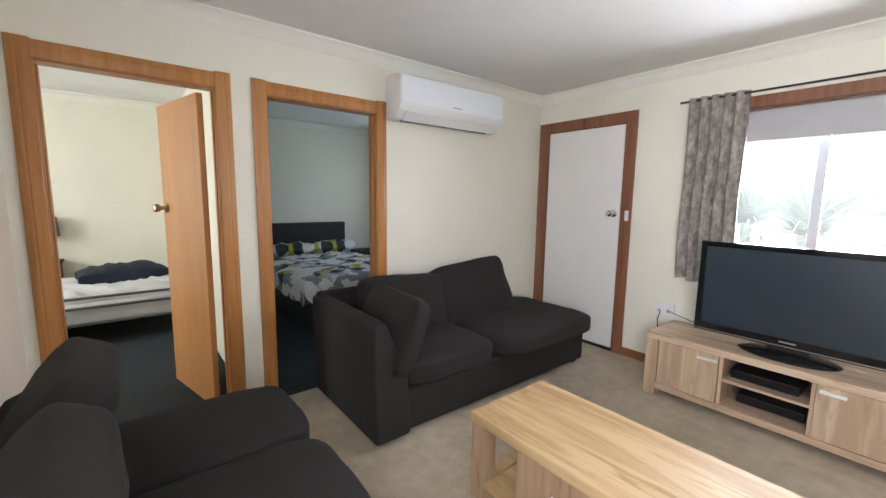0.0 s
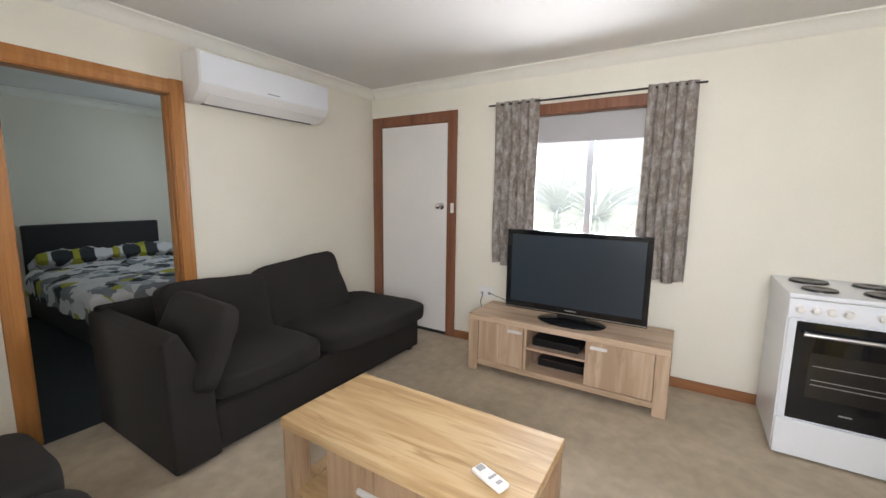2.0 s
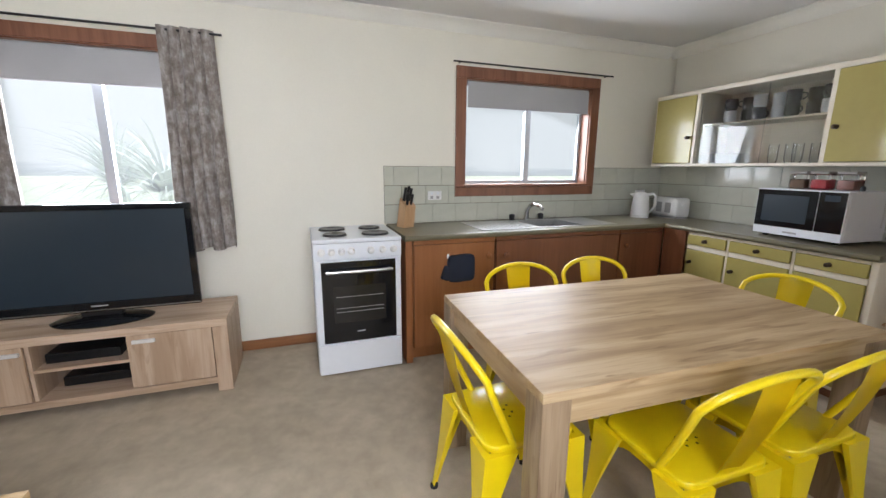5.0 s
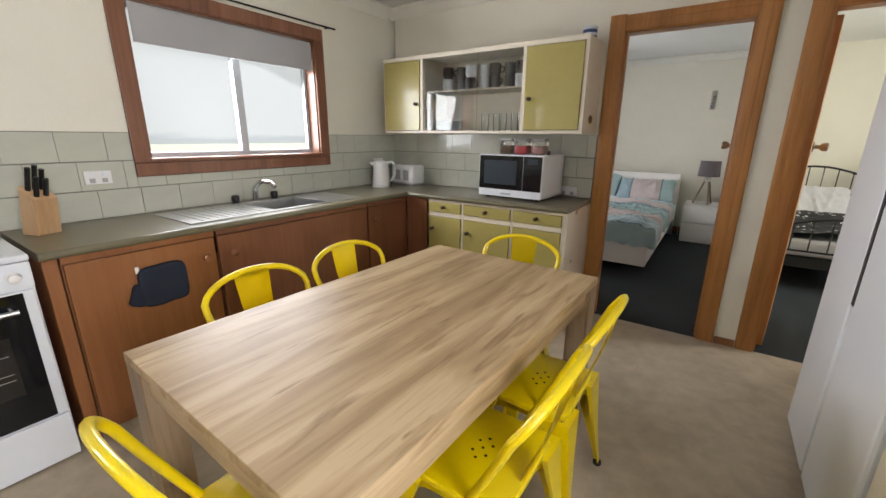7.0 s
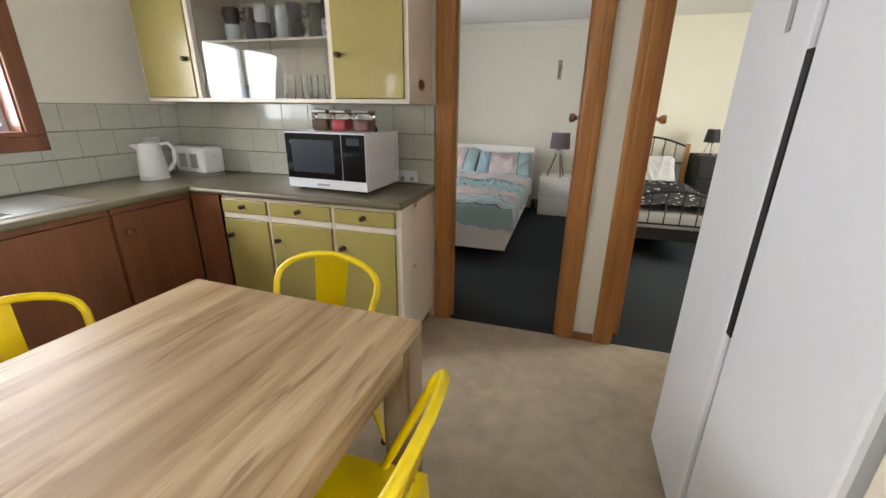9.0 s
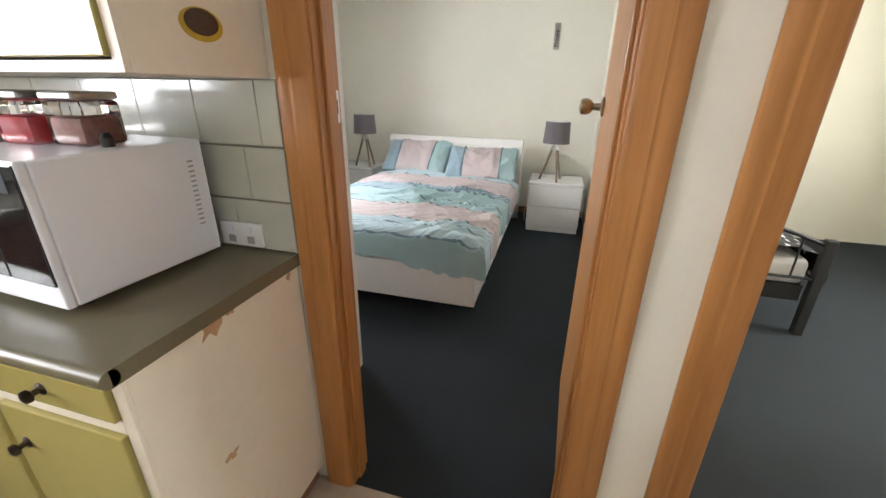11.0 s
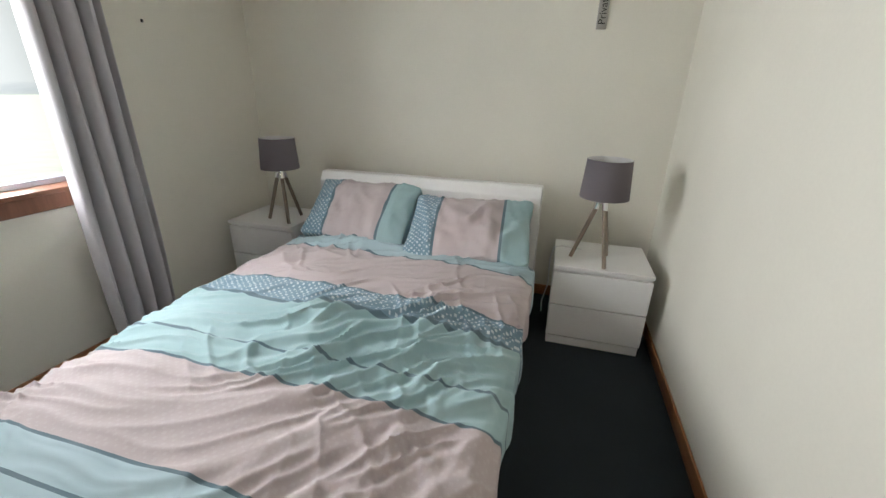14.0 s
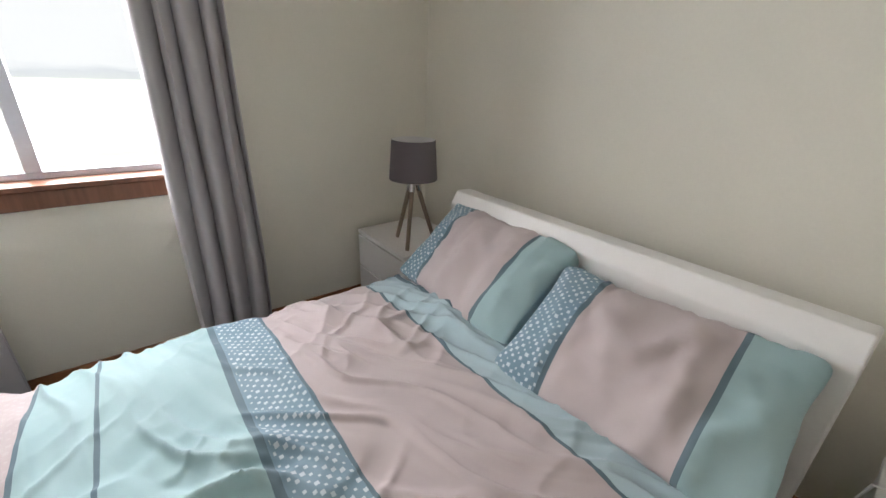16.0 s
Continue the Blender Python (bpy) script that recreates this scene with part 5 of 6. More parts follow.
# ---- bedding ----
def bedding_material(name, stripes, pattern_spans, axis, faint_spans=()):
    """Printed cotton: bands of colour along one UV axis (in metres), some with a small woven-look print."""
    mat, nt, b = node_material(name)
    tc = nt.nodes.new("ShaderNodeTexCoord")
    sep = nt.nodes.new("ShaderNodeSeparateXYZ")
    nt.links.new(tc.outputs["UV"], sep.inputs[0])
    total = stripes[-1][0]
    div = nt.nodes.new("ShaderNodeMath")
    div.operation = "DIVIDE"
    div.inputs[1].default_value = total
    nt.links.new(sep.outputs[axis], div.inputs[0])
    stops, at = [], 0.0
    for end, colour in stripes:
        stops.append((at / total, colour))
        at = end
    col = ramp(nt, div.outputs[0], stops)
    nt.nodes[-1].color_ramp.interpolation = "CONSTANT"
    mp = nt.nodes.new("ShaderNodeMapping")
    mp.inputs["Scale"].default_value = (50, 50, 1)
    mp.inputs["Rotation"].default_value = (0, 0, radians(40))
    nt.links.new(tc.outputs["UV"], mp.inputs["Vector"])
    ch = nt.nodes.new("ShaderNodeTexVoronoi")
    ch.distance = "MANHATTAN"
    ch.inputs["Scale"].default_value = 1.0
    ch.inputs["Randomness"].default_value = 0.2
    nt.links.new(mp.outputs["Vector"], ch.inputs["Vector"])
    mk = nt.nodes.new("ShaderNodeMath")
    mk.operation = "LESS_THAN"
    mk.inputs[1].default_value = 0.39
    nt.links.new(ch.outputs["Distance"], mk.inputs[0])
    mask = None
    for lo, hi in pattern_spans:
        g = nt.nodes.new("ShaderNodeMath")
        g.operation = "COMPARE"
        g.inputs[1].default_value, g.inputs[2].default_value = (lo + hi) / 2, (hi - lo) / 2
        nt.links.new(sep.outputs[axis], g.inputs[0])
        if mask is None:
            mask = g.outputs[0]
        else:
            a = nt.nodes.new("ShaderNodeMath")
            a.operation = "MAXIMUM"
            nt.links.new(mask, a.inputs[0])
            nt.links.new(g.outputs[0], a.inputs[1])
            mask = a.outputs[0]
    m2 = nt.nodes.new("ShaderNodeMath")
    m2.operation = "MULTIPLY"
    nt.links.new(mask, m2.inputs[0])
    nt.links.new(mk.outputs[0], m2.inputs[1])
    c2 = mix(nt, m2.outputs[0], col, (0.58, 0.65, 0.68))
    for lo, hi in faint_spans:
        g = nt.nodes.new("ShaderNodeMath")
        g.operation = "COMPARE"
        g.inputs[1].default_value, g.inputs[2].default_value = (lo + hi) / 2, (hi - lo) / 2
        nt.links.new(sep.outputs[axis], g.inputs[0])
        dots = nt.nodes.new("ShaderNodeMath")
        dots.operation = "MULTIPLY"
        nt.links.new(g.outputs[0], dots.inputs[0])
        nt.links.new(mk.outputs[0], dots.inputs[1])
        soft = nt.nodes.new("ShaderNodeMath")
        soft.operation = "MULTIPLY"
        soft.inputs[1].default_value = 0.28
        nt.links.new(dots.outputs[0], soft.inputs[0])
        c2 = mix(nt, soft.outputs[0], c2, (0.62, 0.56, 0.55))
    w = noise_tex(nt, coords(nt), 700, 2)
    big = noise_tex(nt, coords(nt), 5, 3)
    c3 = mix(nt, 0.10, c2, ramp(nt, big, [(0.3, (0.2, 0.25, 0.27)), (0.7, (0.7, 0.72, 0.72))]))
    nt.links.new(c3, b.inputs["Base Color"])
    b.inputs["Roughness"].default_value = 0.9
    b.inputs["Sheen Weight"].default_value = 0.1
    bump(nt, b, w, 0.2, 0.0008)
    return mat


AQUA, PALE, PINK, LINE, TEAL = (0.325, 0.475, 0.485), (0.40, 0.525, 0.56), (0.515, 0.43, 0.42), (0.085, 0.145, 0.175), (0.165, 0.265, 0.325)
M_DUVET = bedding_material("aqua_and_blush_striped_cotton", [
    (0.02, LINE), (0.17, PALE), (0.182, LINE), (0.60, PINK), (0.615, LINE), (0.76, TEAL), (0.772, LINE), (1.06, AQUA), (1.074, LINE), (1.20, AQUA), (1.21, LINE),
    (1.55, PINK), (1.562, LINE), (1.65, PALE), (1.662, LINE), (1.79, PALE), (1.802, LINE), (2.6, AQUA)], [(0.62, 0.755)], 1, [(1.22, 1.545)])
M_PILLOW = bedding_material("aqua_and_blush_pillow_cotton", [(0.15, TEAL), (0.165, LINE), (0.52, PINK), (0.535, LINE), (0.80, AQUA)], [(0.0, 0.15)], 0)


def patch_material():
    mat, nt, b = node_material("triangle_patch_print")
    tc = nt.nodes.new("ShaderNodeTexCoord")
    vo = nt.nodes.new("ShaderNodeTexVoronoi")
    vo.distance = "CHEBYCHEV"
    vo.inputs["Scale"].default_value = 8.5
    mp = nt.nodes.new("ShaderNodeMapping")
    mp.inputs["Rotation"].default_value = (0, 0, radians(40))
    nt.links.new(tc.outputs["UV"], mp.inputs["Vector"])
    nt.links.new(mp.outputs["Vector"], vo.inputs["Vector"])
    sep = nt.nodes.new("ShaderNodeSeparateColor")
    nt.links.new(vo.outputs["Color"], sep.inputs[0])
    col = ramp(nt, sep.outputs[0], [(0.0, (0.60, 0.60, 0.61)), (0.28, (0.03, 0.035, 0.04)), (0.42, (0.20, 0.21, 0.23)), (0.66, (0.62, 0.62, 0.62)), (0.80, (0.38, 0.36, 0.04)), (0.90, (0.36, 0.37, 0.39))])
    nt.nodes[-1].color_ramp.interpolation = "CONSTANT"
    nt.links.new(col, b.inputs["Base Color"])
    b.inputs["Roughness"].default_value = 0.9
    return mat


def speckle_material():
    mat, nt, b = node_material("black_and_white_sketch_print")
    tc = nt.nodes.new("ShaderNodeTexCoord")
    vo = nt.nodes.new("ShaderNodeTexVoronoi")
    vo.inputs["Scale"].default_value = 16
    vo.distance = "CHEBYCHEV"
    nt.links.new(tc.outputs["UV"], vo.inputs["Vector"])
    col = ramp(nt, vo.outputs["Distance"], [(0.0, (0.6, 0.6, 0.6)), (0.20, (0.012, 0.012, 0.014)), (0.95, (0.012, 0.012, 0.014))])
    nt.nodes[-1].color_ramp.interpolation = "CONSTANT"
    nt.links.new(col, b.inputs["Base Color"])
    b.inputs["Roughness"].default_value = 0.9
    return mat


M_PATCH, M_SPECK = patch_material(), speckle_material()
M_QUILT = painted("pale_grey_quilt_cotton", (0.58, 0.58, 0.60), 0.9, 300, 0.06, 0.3)
M_SHADE = painted("taupe_lampshade_cloth", (0.15, 0.132, 0.14), 0.9, 350, 0.05, 0.3)
M_ASH = wood("grey_ash_tripod", (0.14, 0.105, 0.075), (0.23, 0.18, 0.135), (0.30, 0.24, 0.185), "z", 0.5, 0.8)
M_BLACK_MATT = painted("matt_black_timber", (0.014, 0.014, 0.015), 0.6, 80, 0.15, 0.1)
M_HEADBOARD = painted("white_bed_lacquer", (0.80, 0.785, 0.755), 0.35, 30, 0.02, 0.03)
M_IRON = painted("grey_metal_tube", (0.13, 0.13, 0.135), 0.4, 60, 0.1, 0.05, 0.6)


def duvet(name, x0, x1, y0, y1, top, hang_l, hang_r, hang_f, material, parent, seed, folds=0.012, nu=90, nv=110, label=""):
    """A quilt over a mattress: head edge at y0, foot edge at y1, falling over the two sides and the foot, with creases."""
    bm = bmesh.new()
    uv = bm.loops.layers.uv.new("UVMap")
    sgn = 1 if y1 > y0 else -1
    wid, lng = x1 - x0, abs(y1 - y0)
    r = 0.06

    def bend(s):
        """Distance past an edge to (outward, drop)."""
        if s <= 0:
            return s, 0.0
        q = min(s / r, math.pi / 2)
        return r * math.sin(q), r * (1 - math.cos(q)) + max(0, s - r * math.pi / 2)
    grid, info = [], {}
    for j in range(nv + 1):
        v = (lng + hang_f) * j / nv
        row = []
        for i in range(nu + 1):
            u = -hang_l + (wid + hang_l + hang_r) * i / nu
            wob = 0.05 * noise.noise(Vector((v * 2.2, seed, i > nu / 2)))
            sl = bend(-u * (1 + wob)) if u < 0 else (0, 0)
            sr = bend((u - wid) * (1 + wob)) if u > wid else (0, 0)
            sf = bend((v - lng) * (1 + 0.18 * noise.noise(Vector((u * 2.5, seed, 3))))) if v > lng else (0, 0)
            x = x0 + min(max(u, 0), wid) - sl[0] + sr[0]
            y = y0 + sgn * (min(v, lng) + sf[0])
            drop = max(sl[1] + sr[1], sf[1]) if v > lng else sl[1] + sr[1]
            p = Vector((u, v, seed))
            n1 = noise.noise(Vector((u * 2.6 + v * 1.3, v * 2.2 - u * 1.0, seed)))
            turn = 0.45 + 0.5 * noise.noise(Vector((u * 0.7, v * 0.7, seed + 31)))
            ca, sa = math.cos(turn), math.sin(turn)
            wx = 0.05 * noise.noise(Vector((u * 4, v * 4, seed + 41)))
            wy = 0.05 * noise.noise(Vector((u * 4, v * 4, seed + 47)))
            da, db = (u + wx) * ca + (v + wy) * sa, (v + wy) * ca - (u + wx) * sa
            c1 = max(0, 1 - abs(noise.noise(Vector((da * 1.1, db * 5.5, seed + 5)))) * 3.6)
            c2 = max(0, 1 - abs(noise.noise(Vector((da * 1.9, db * 14, seed + 9)))) * 3.2)
            c3 = max(0, 1 - abs(noise.noise(Vector((db * 3.5, da * 11, seed + 13)))) * 3.6)
            c4 = noise.noise(Vector((da * 9, db * 30, seed + 17)))
            amt = min(1.3, max(0.3, 0.7 + 0.9 * noise.noise(Vector((u * 1.6, v * 1.6, seed + 20)))))
            am2 = min(1.2, max(0.2, 0.6 + 1.2 * noise.noise(Vector((u * 2.3, v * 2.3, seed + 25)))))
            hgt = folds * (0.7 * n1 + amt * (1.0 * c1 ** 1.6 + 0.95 * c2 ** 1.4) + am2 * (0.42 * c3 ** 1.5 + 0.30 * c4))
            out = 0.0
            if drop > 0.03:
                out = 0.022 * math.sin(9 * (v if sf[1] == 0 else u) * 2.2 + 3 * n1) * min(1, drop / 0.15) * 0.45 + 0.016
            cr = 0.03 * (1 - (2 * u / wid - 1) ** 4) if 0 < u < wid else 0
            ox = -out if sl[1] > 0 else (out if sr[1] > 0 else 0)
            oy = sgn * out if sf[1] > 0 else 0
            vert = bm.verts.new((x + ox, y + oy, top + hgt + cr - drop))
            info[vert] = (u, v)
            row.append(vert)
        grid.append(row)
    for j in range(nv):
        for i in range(nu):
            f = bm.faces.new((grid[j][i], grid[j][i + 1], grid[j + 1][i + 1], grid[j + 1][i]))
            for lp in f.loops:
                lp[uv].uv = info[lp.vert]
    ob = part(name, bm, material, parent, label)
    return smooth(ob, 80)


def pillow_mesh(name, w, h, d, m, material, parent, seed, flip=False):
    bm = cushion(w, h, d, Matrix.Identity(4), 0.72, seed, 0.014, 34, 14.0)
    for v in bm.verts:
        a, c = v.co.x / (w / 2), v.co.y / (h / 2)
        bend = 0.05 * noise.noise(Vector((v.co.x * 5, v.co.y * 5, seed + 8)))
        crease = max(0, 1 - abs(noise.noise(Vector(((v.co.x + bend) * 8 + seed, v.co.y * 2.4, seed)))) * 3.6) ** 1.5
        crease += 0.6 * max(0, 1 - abs(noise.noise(Vector(((v.co.x + bend) * 17 + v.co.y * 5, v.co.y * 5 - v.co.x * 2, seed + 4)))) * 3.4) ** 1.5
        v.co.z += math.copysign(0.021 * crease * (1 - min(1, abs(a)) ** 6), v.co.z)
        pull = 1 + 0.07 * (abs(a) ** 4) * (abs(c) ** 4)
        v.co.x *= pull
        v.co.y *= pull
    uv = bm.loops.layers.uv.new("UVMap")
    for f in bm.faces:
        for lp in f.loops:
            u = lp.vert.co.x + w / 2
            lp[uv].uv = ((w - u) if flip else u, lp.vert.co.y)
    bmesh.ops.transform(bm, matrix=m, verts=bm.verts)
    return smooth(part(name, bm, material, parent), 80)


# ---- main bedroom ----
bed = thing("bed", pose(0, 0, 0), "white double bed with a slanted headboard and rumpled striped bedding", "bed")
part("headboard", prism([(-7.44, 0.0), (-7.42, 0.0), (-7.30, 0.20), (-7.30, 0.80), (-7.335, 0.86), (-7.41, 0.86), (-7.44, 0.82)], "x", 1.195, 2.66, 0.008), M_HEADBOARD, bed)
part("side_rail", box(1.235, 1.275, -7.30, -5.215, 0.10, 0.34, 0.004), M_HEADBOARD, bed)
part("side_rail", box(2.58, 2.62, -7.30, -5.215, 0.10, 0.34, 0.004), M_HEADBOARD, bed)
part("footboard", box(1.235, 2.62, -5.215, -5.183, 0.09, 0.34, 0.004), M_HEADBOARD, bed)
for x in (1.36, 2.45):
    part("leg", box(x, x + 0.05, -5.55, -5.50, 0, 0.10), M_HEADBOARD, bed)
smooth(part("mattress", box(1.28, 2.575, -7.29, -5.23, 0.10, 0.47, 0.05, 4), M_QUILT, bed), 40)
duvet("duvet", 1.255, 2.60, -6.98, -5.24, 0.505, 0.24, 0.15, 0.25, M_DUVET, bed, 2.0, 0.024, 240, 340, "aqua, blush pink and teal striped duvet")
smooth(part("sheet", box(1.265, 2.59, -7.28, -6.96, 0.44, 0.50, 0.025, 4), M_QUILT, bed), 40)
for px, py, pz, rx, rz, sd, nm in ((2.285, -7.16, 0.645, 40, -3, 1, "pillow"), (1.575, -7.10, 0.625, 33, 4, 2, "pillow")):
    p = thing(nm, pose(px, py, pz, rx, 0, 180 + rz), "plump aqua and blush striped pillow leaning on the headboard", "pillow", "pillows on the bed")
    pillow_mesh("pillow_case", 0.68, 0.43, 0.18, Matrix.Identity(4), M_PILLOW, p, sd)


def nightstand(m, label):
    d = thing("nightstand", m, label, "nightstand", "white nightstands")
    part("carcass", box(-0.25, 0.25, -0.44, -0.02, 0.05, 0.475, 0.002), M_WHITE_MATT, d)
    part("top", box(-0.257, 0.257, -0.445, 0.0, 0.476, 0.50, 0.004), M_WHITE_MATT, d)
    part("drawer_front", box(-0.255, 0.255, -0.02, -0.002, 0.265, 0.462, 0.003), M_WHITE_MATT, d)
    part("drawer_front", box(-0.255, 0.255, -0.02, -0.002, 0.06, 0.257, 0.003), M_WHITE_MATT, d)
    part("plinth", box(-0.25, 0.25, -0.43, -0.012, 0, 0.05), M_WHITE_MATT, d)
    return d


NS = nightstand(pose(0.826, -7.05, 0), "white two-drawer nightstand beside the bed")
copy_thing(NS, pose(3.06, -7.12, 0))


def tripod_lamp(m, label):
    d = thing("table_lamp", m, label, "lamp", "tripod lamps")
    smooth(part("shade", lathe([(0.126, 0.365), (0.112, 0.565), (0.1105, 0.565)], 36, caps=False), M_SHADE, d, "taupe cloth drum shade"), 50)
    smooth(part("liner", lathe([(0.1245, 0.365), (0.1102, 0.5655)], 36, caps=False), M_WHITE_MATT, d, "white liner"), 50)
    part("hub", lathe([(0.03, 0.335), (0.032, 0.345), (0.03, 0.36), (0.012, 0.365), (0.012, 0.45)], 18), M_CHROME, d, "chrome hub")
    for k in range(3):
        a = radians(120 * k - 8)
        ca, sa = math.cos(a), math.sin(a)
        lg = part("leg", tube([(0.028 * ca, 0.028 * sa, 0.31), (0.125 * ca, 0.125 * sa, 0.004)], [0.0125, 0.011], 10), M_ASH, d)
        part("leg_cap", tube([(0.022 * ca, 0.022 * sa, 0.348), (0.032 * ca, 0.032 * sa, 0.30)], 0.015, 12), M_CHROME, lg, "chrome cap")
    part("bulb_holder", lathe([(0.018, 0.44), (0.02, 0.45), (0.02, 0.50), (0.012, 0.505)], 14), M_PLASTIC, d)
    return d


LP = tripod_lamp(pose(0.872, -7.185, 0.501), "tripod table lamp with timber legs and a taupe shade")
copy_thing(LP, pose(2.94, -7.27, 0.501, 0, 0, 20))
tagged(part("lamp_cord", tube([(0.93, -7.34, 0.503), (1.04, -7.36, 0.506), (1.09, -7.34, 0.50), (1.105, -7.33, 0.42), (1.10, -7.32, 0.25), (1.125, -7.34, 0.12), (1.12, -7.40, 0.008)], 0.004, 6), M_PLASTIC), "white lamp cord hanging beside the nightstand", "cord")

CG = "full-length plain grey curtain beside the bedroom window"
curtain("curtain", XEB - 0.15, -6.56, -6.22, 2.16, 0.015, M_CURTAIN_GREY, CG, 4, 0.055, -0.02, 11, "bedroom curtains", 3.2)
curtain("curtain", XEB - 0.13, -5.50, -5.10, 2.16, 0.015, M_CURTAIN_GREY, CG, 4, 0.05, 0.42, 12, "bedroom curtains", 3.2)
rod = thing("curtain_rod", pose(0, 0, 0), "thin dark curtain rod above the bedroom window", "curtain rod")
part("rod", tube([(XEB - 0.14, -6.58, 2.15), (XEB - 0.14, -4.9, 2.15)], 0.008, 10), M_BLACK, rod)
for y in (-6.4, -5.05):
    part("bracket", tube([(XEB - 0.14, y, 2.15), (XEB, y, 2.15)], 0.006, 8), M_BLACK, rod)
tagged(part("wall_hook", box(XEB - 0.012, XEB - 0.001, -6.877, -6.868, 1.69, 1.705, 0.001), M_BLACK), "small dark hook on the bedroom wall", "hook")

wd = thing("wardrobe", pose(0, 0, 0), "tall white wardrobe with a plain side panel", "wardrobe")
part("side_panel", box(1.70, 1.722, -4.60, -4.09, 0, 2.1, 0.002), M_WHITE_MATT, wd)
part("carcass", box(1.724, 3.37, -4.575, -4.09, 0.06, 2.1, 0.002), M_WHITE_MATT, wd)
part("plinth", box(1.724, 3.37, -4.55, -4.10, 0, 0.06), M_WHITE_MATT, wd)
for x0, x1 in ((1.726, 2.24), (2.244, 2.76), (2.764, 3.368)):
    q = part("door", box(x0, x1, -4.597, -4.577, 0.065, 2.095, 0.002), M_WHITE_MATT, wd)
    part("handle", box(x1 - 0.04, x1 - 0.028, -4.615, -4.598, 1.0, 1.14, 0.002), M_STEEL, q)

sg = thing("door_sign", pose(0.985, YSB + 0.002, 1.84), "small metal sign hung upright reading Private", "sign")
part("plate", box(-0.028, 0.028, 0, 0.006, -0.12, 0.12, 0.002), M_STEEL, sg)
txt = bpy.data.curves.new("lettering", "FONT")
txt.body, txt.size, txt.align_x, txt.align_y, txt.extrude = "Private", 0.055, "CENTER", "CENTER", 0.0006
txt.materials.append(M_BLACK)
tmp = new("lettering", txt)
dg = bpy.context.evaluated_depsgraph_get()
tm = bpy.data.meshes.new_from_object(tmp.evaluated_get(dg))
bpy.data.objects.remove(tmp)
lt = new("lettering", tm)
lt.parent = sg
lt.matrix_basis = pose(0, 0.0068, -0.02, 0, 0, 0) @ pose(0, 0, 0, 90, 0, 180) @ pose(0, 0, 0, 0, 0, 90)
lt["label"] = "black lettering"

# ---- second south bedroom ----
b2 = thing("bed", pose(0, 0, 0), "black iron single bed with timber posts and a dark printed cover", "bed")
BX0, BX1 = -0.66, 0.26
for y, hh in ((-7.45, 1.02), (-5.62, 0.66)):
    for x in (BX0, BX1):
        part("post", box(x - 0.025, x + 0.025, y - 0.025, y + 0.025, 0, hh - 0.06, 0.004), M_TRIM if y < -7 else M_BLACK_MATT, b2)
    arc = [(BX0 + (BX1 - BX0) * k / 12, y, hh - 0.10 + 0.11 * math.sin(math.pi * k / 12)) for k in range(13)]
    smooth(part("top_rail", tube(arc, 0.012, 8), M_BLACK_MATT, b2), 60)
    part("lower_rail", tube([(BX0, y, hh - 0.30), (BX1, y, hh - 0.30)], 0.009, 8), M_BLACK_MATT, b2)
    for k in range(1, 7):
        x = BX0 + (BX1 - BX0) * k / 7
        part("spindle", tube([(x, y, hh - 0.30), (x, y, hh - 0.10 + 0.11 * math.sin(math.pi * k / 7))], 0.006, 6), M_BLACK_MATT, b2)
part("base", box(BX0 + 0.03, BX1 - 0.03, -7.42, -5.65, 0.20, 0.30, 0.004), M_BLACK_MATT, b2)
smooth(part("mattress", box(BX0 + 0.03, BX1 - 0.03, -7.42, -5.65, 0.30, 0.46, 0.04, 3), M_QUILT, b2), 40)
duvet("cover", BX0 + 0.03, BX1 - 0.03, -7.1, -5.68, 0.50, 0.22, 0.22, 0.02, M_SPECK, b2, 5.0, 0.014, 50, 70, "black cover with white sketch print")
p = thing("pillow", pose(-0.2, -7.22, 0.62, 55, 0, 180), "pale lilac pillow standing against the bed head", "pillow")
pillow_mesh("pillow_case", 0.62, 0.40, 0.16, Matrix.Identity(4), M_QUILT, p, 6)
for x in (BX0 + 0.05, BX1 - 0.05):
    part("leg", box(x - 0.02, x + 0.02, -6.5, -6.46, 0, 0.2), M_BLACK_MATT, b2)
ch = thing("chest_of_drawers", pose(0, 0, 0), "black three-drawer bedside chest", "chest")
part("carcass", box(-1.16, -0.74, -7.62, -7.16, 0.0, 0.84, 0.003), M_BLACK_MATT, ch)
for k in range(3):
    part("drawer_front", box(-1.15, -0.75, -7.16, -7.142, 0.06 + 0.26 * k, 0.30 + 0.26 * k, 0.003), M_BLACK_MATT, ch)
tl = thing("table_lamp", pose(-0.88, -7.36, 0.841), "small lamp with a black shade and chrome stem", "lamp")
smooth(part("shade", lathe([(0.085, 0.15), (0.065, 0.30), (0.063, 0.30), (0.083, 0.15)], 24), M_BLACK_MATT, tl), 50)
for k in range(3):
    a = radians(120 * k)
    part("leg", tube([(0.02 * math.cos(a), 0.02 * math.sin(a), 0.15), (0.07 * math.cos(a), 0.07 * math.sin(a), 0.003)], 0.006, 8), M_CHROME, tl)
part("stem", lathe([(0.022, 0.14), (0.022, 0.16), (0.012, 0.2)], 14), M_CHROME, tl)

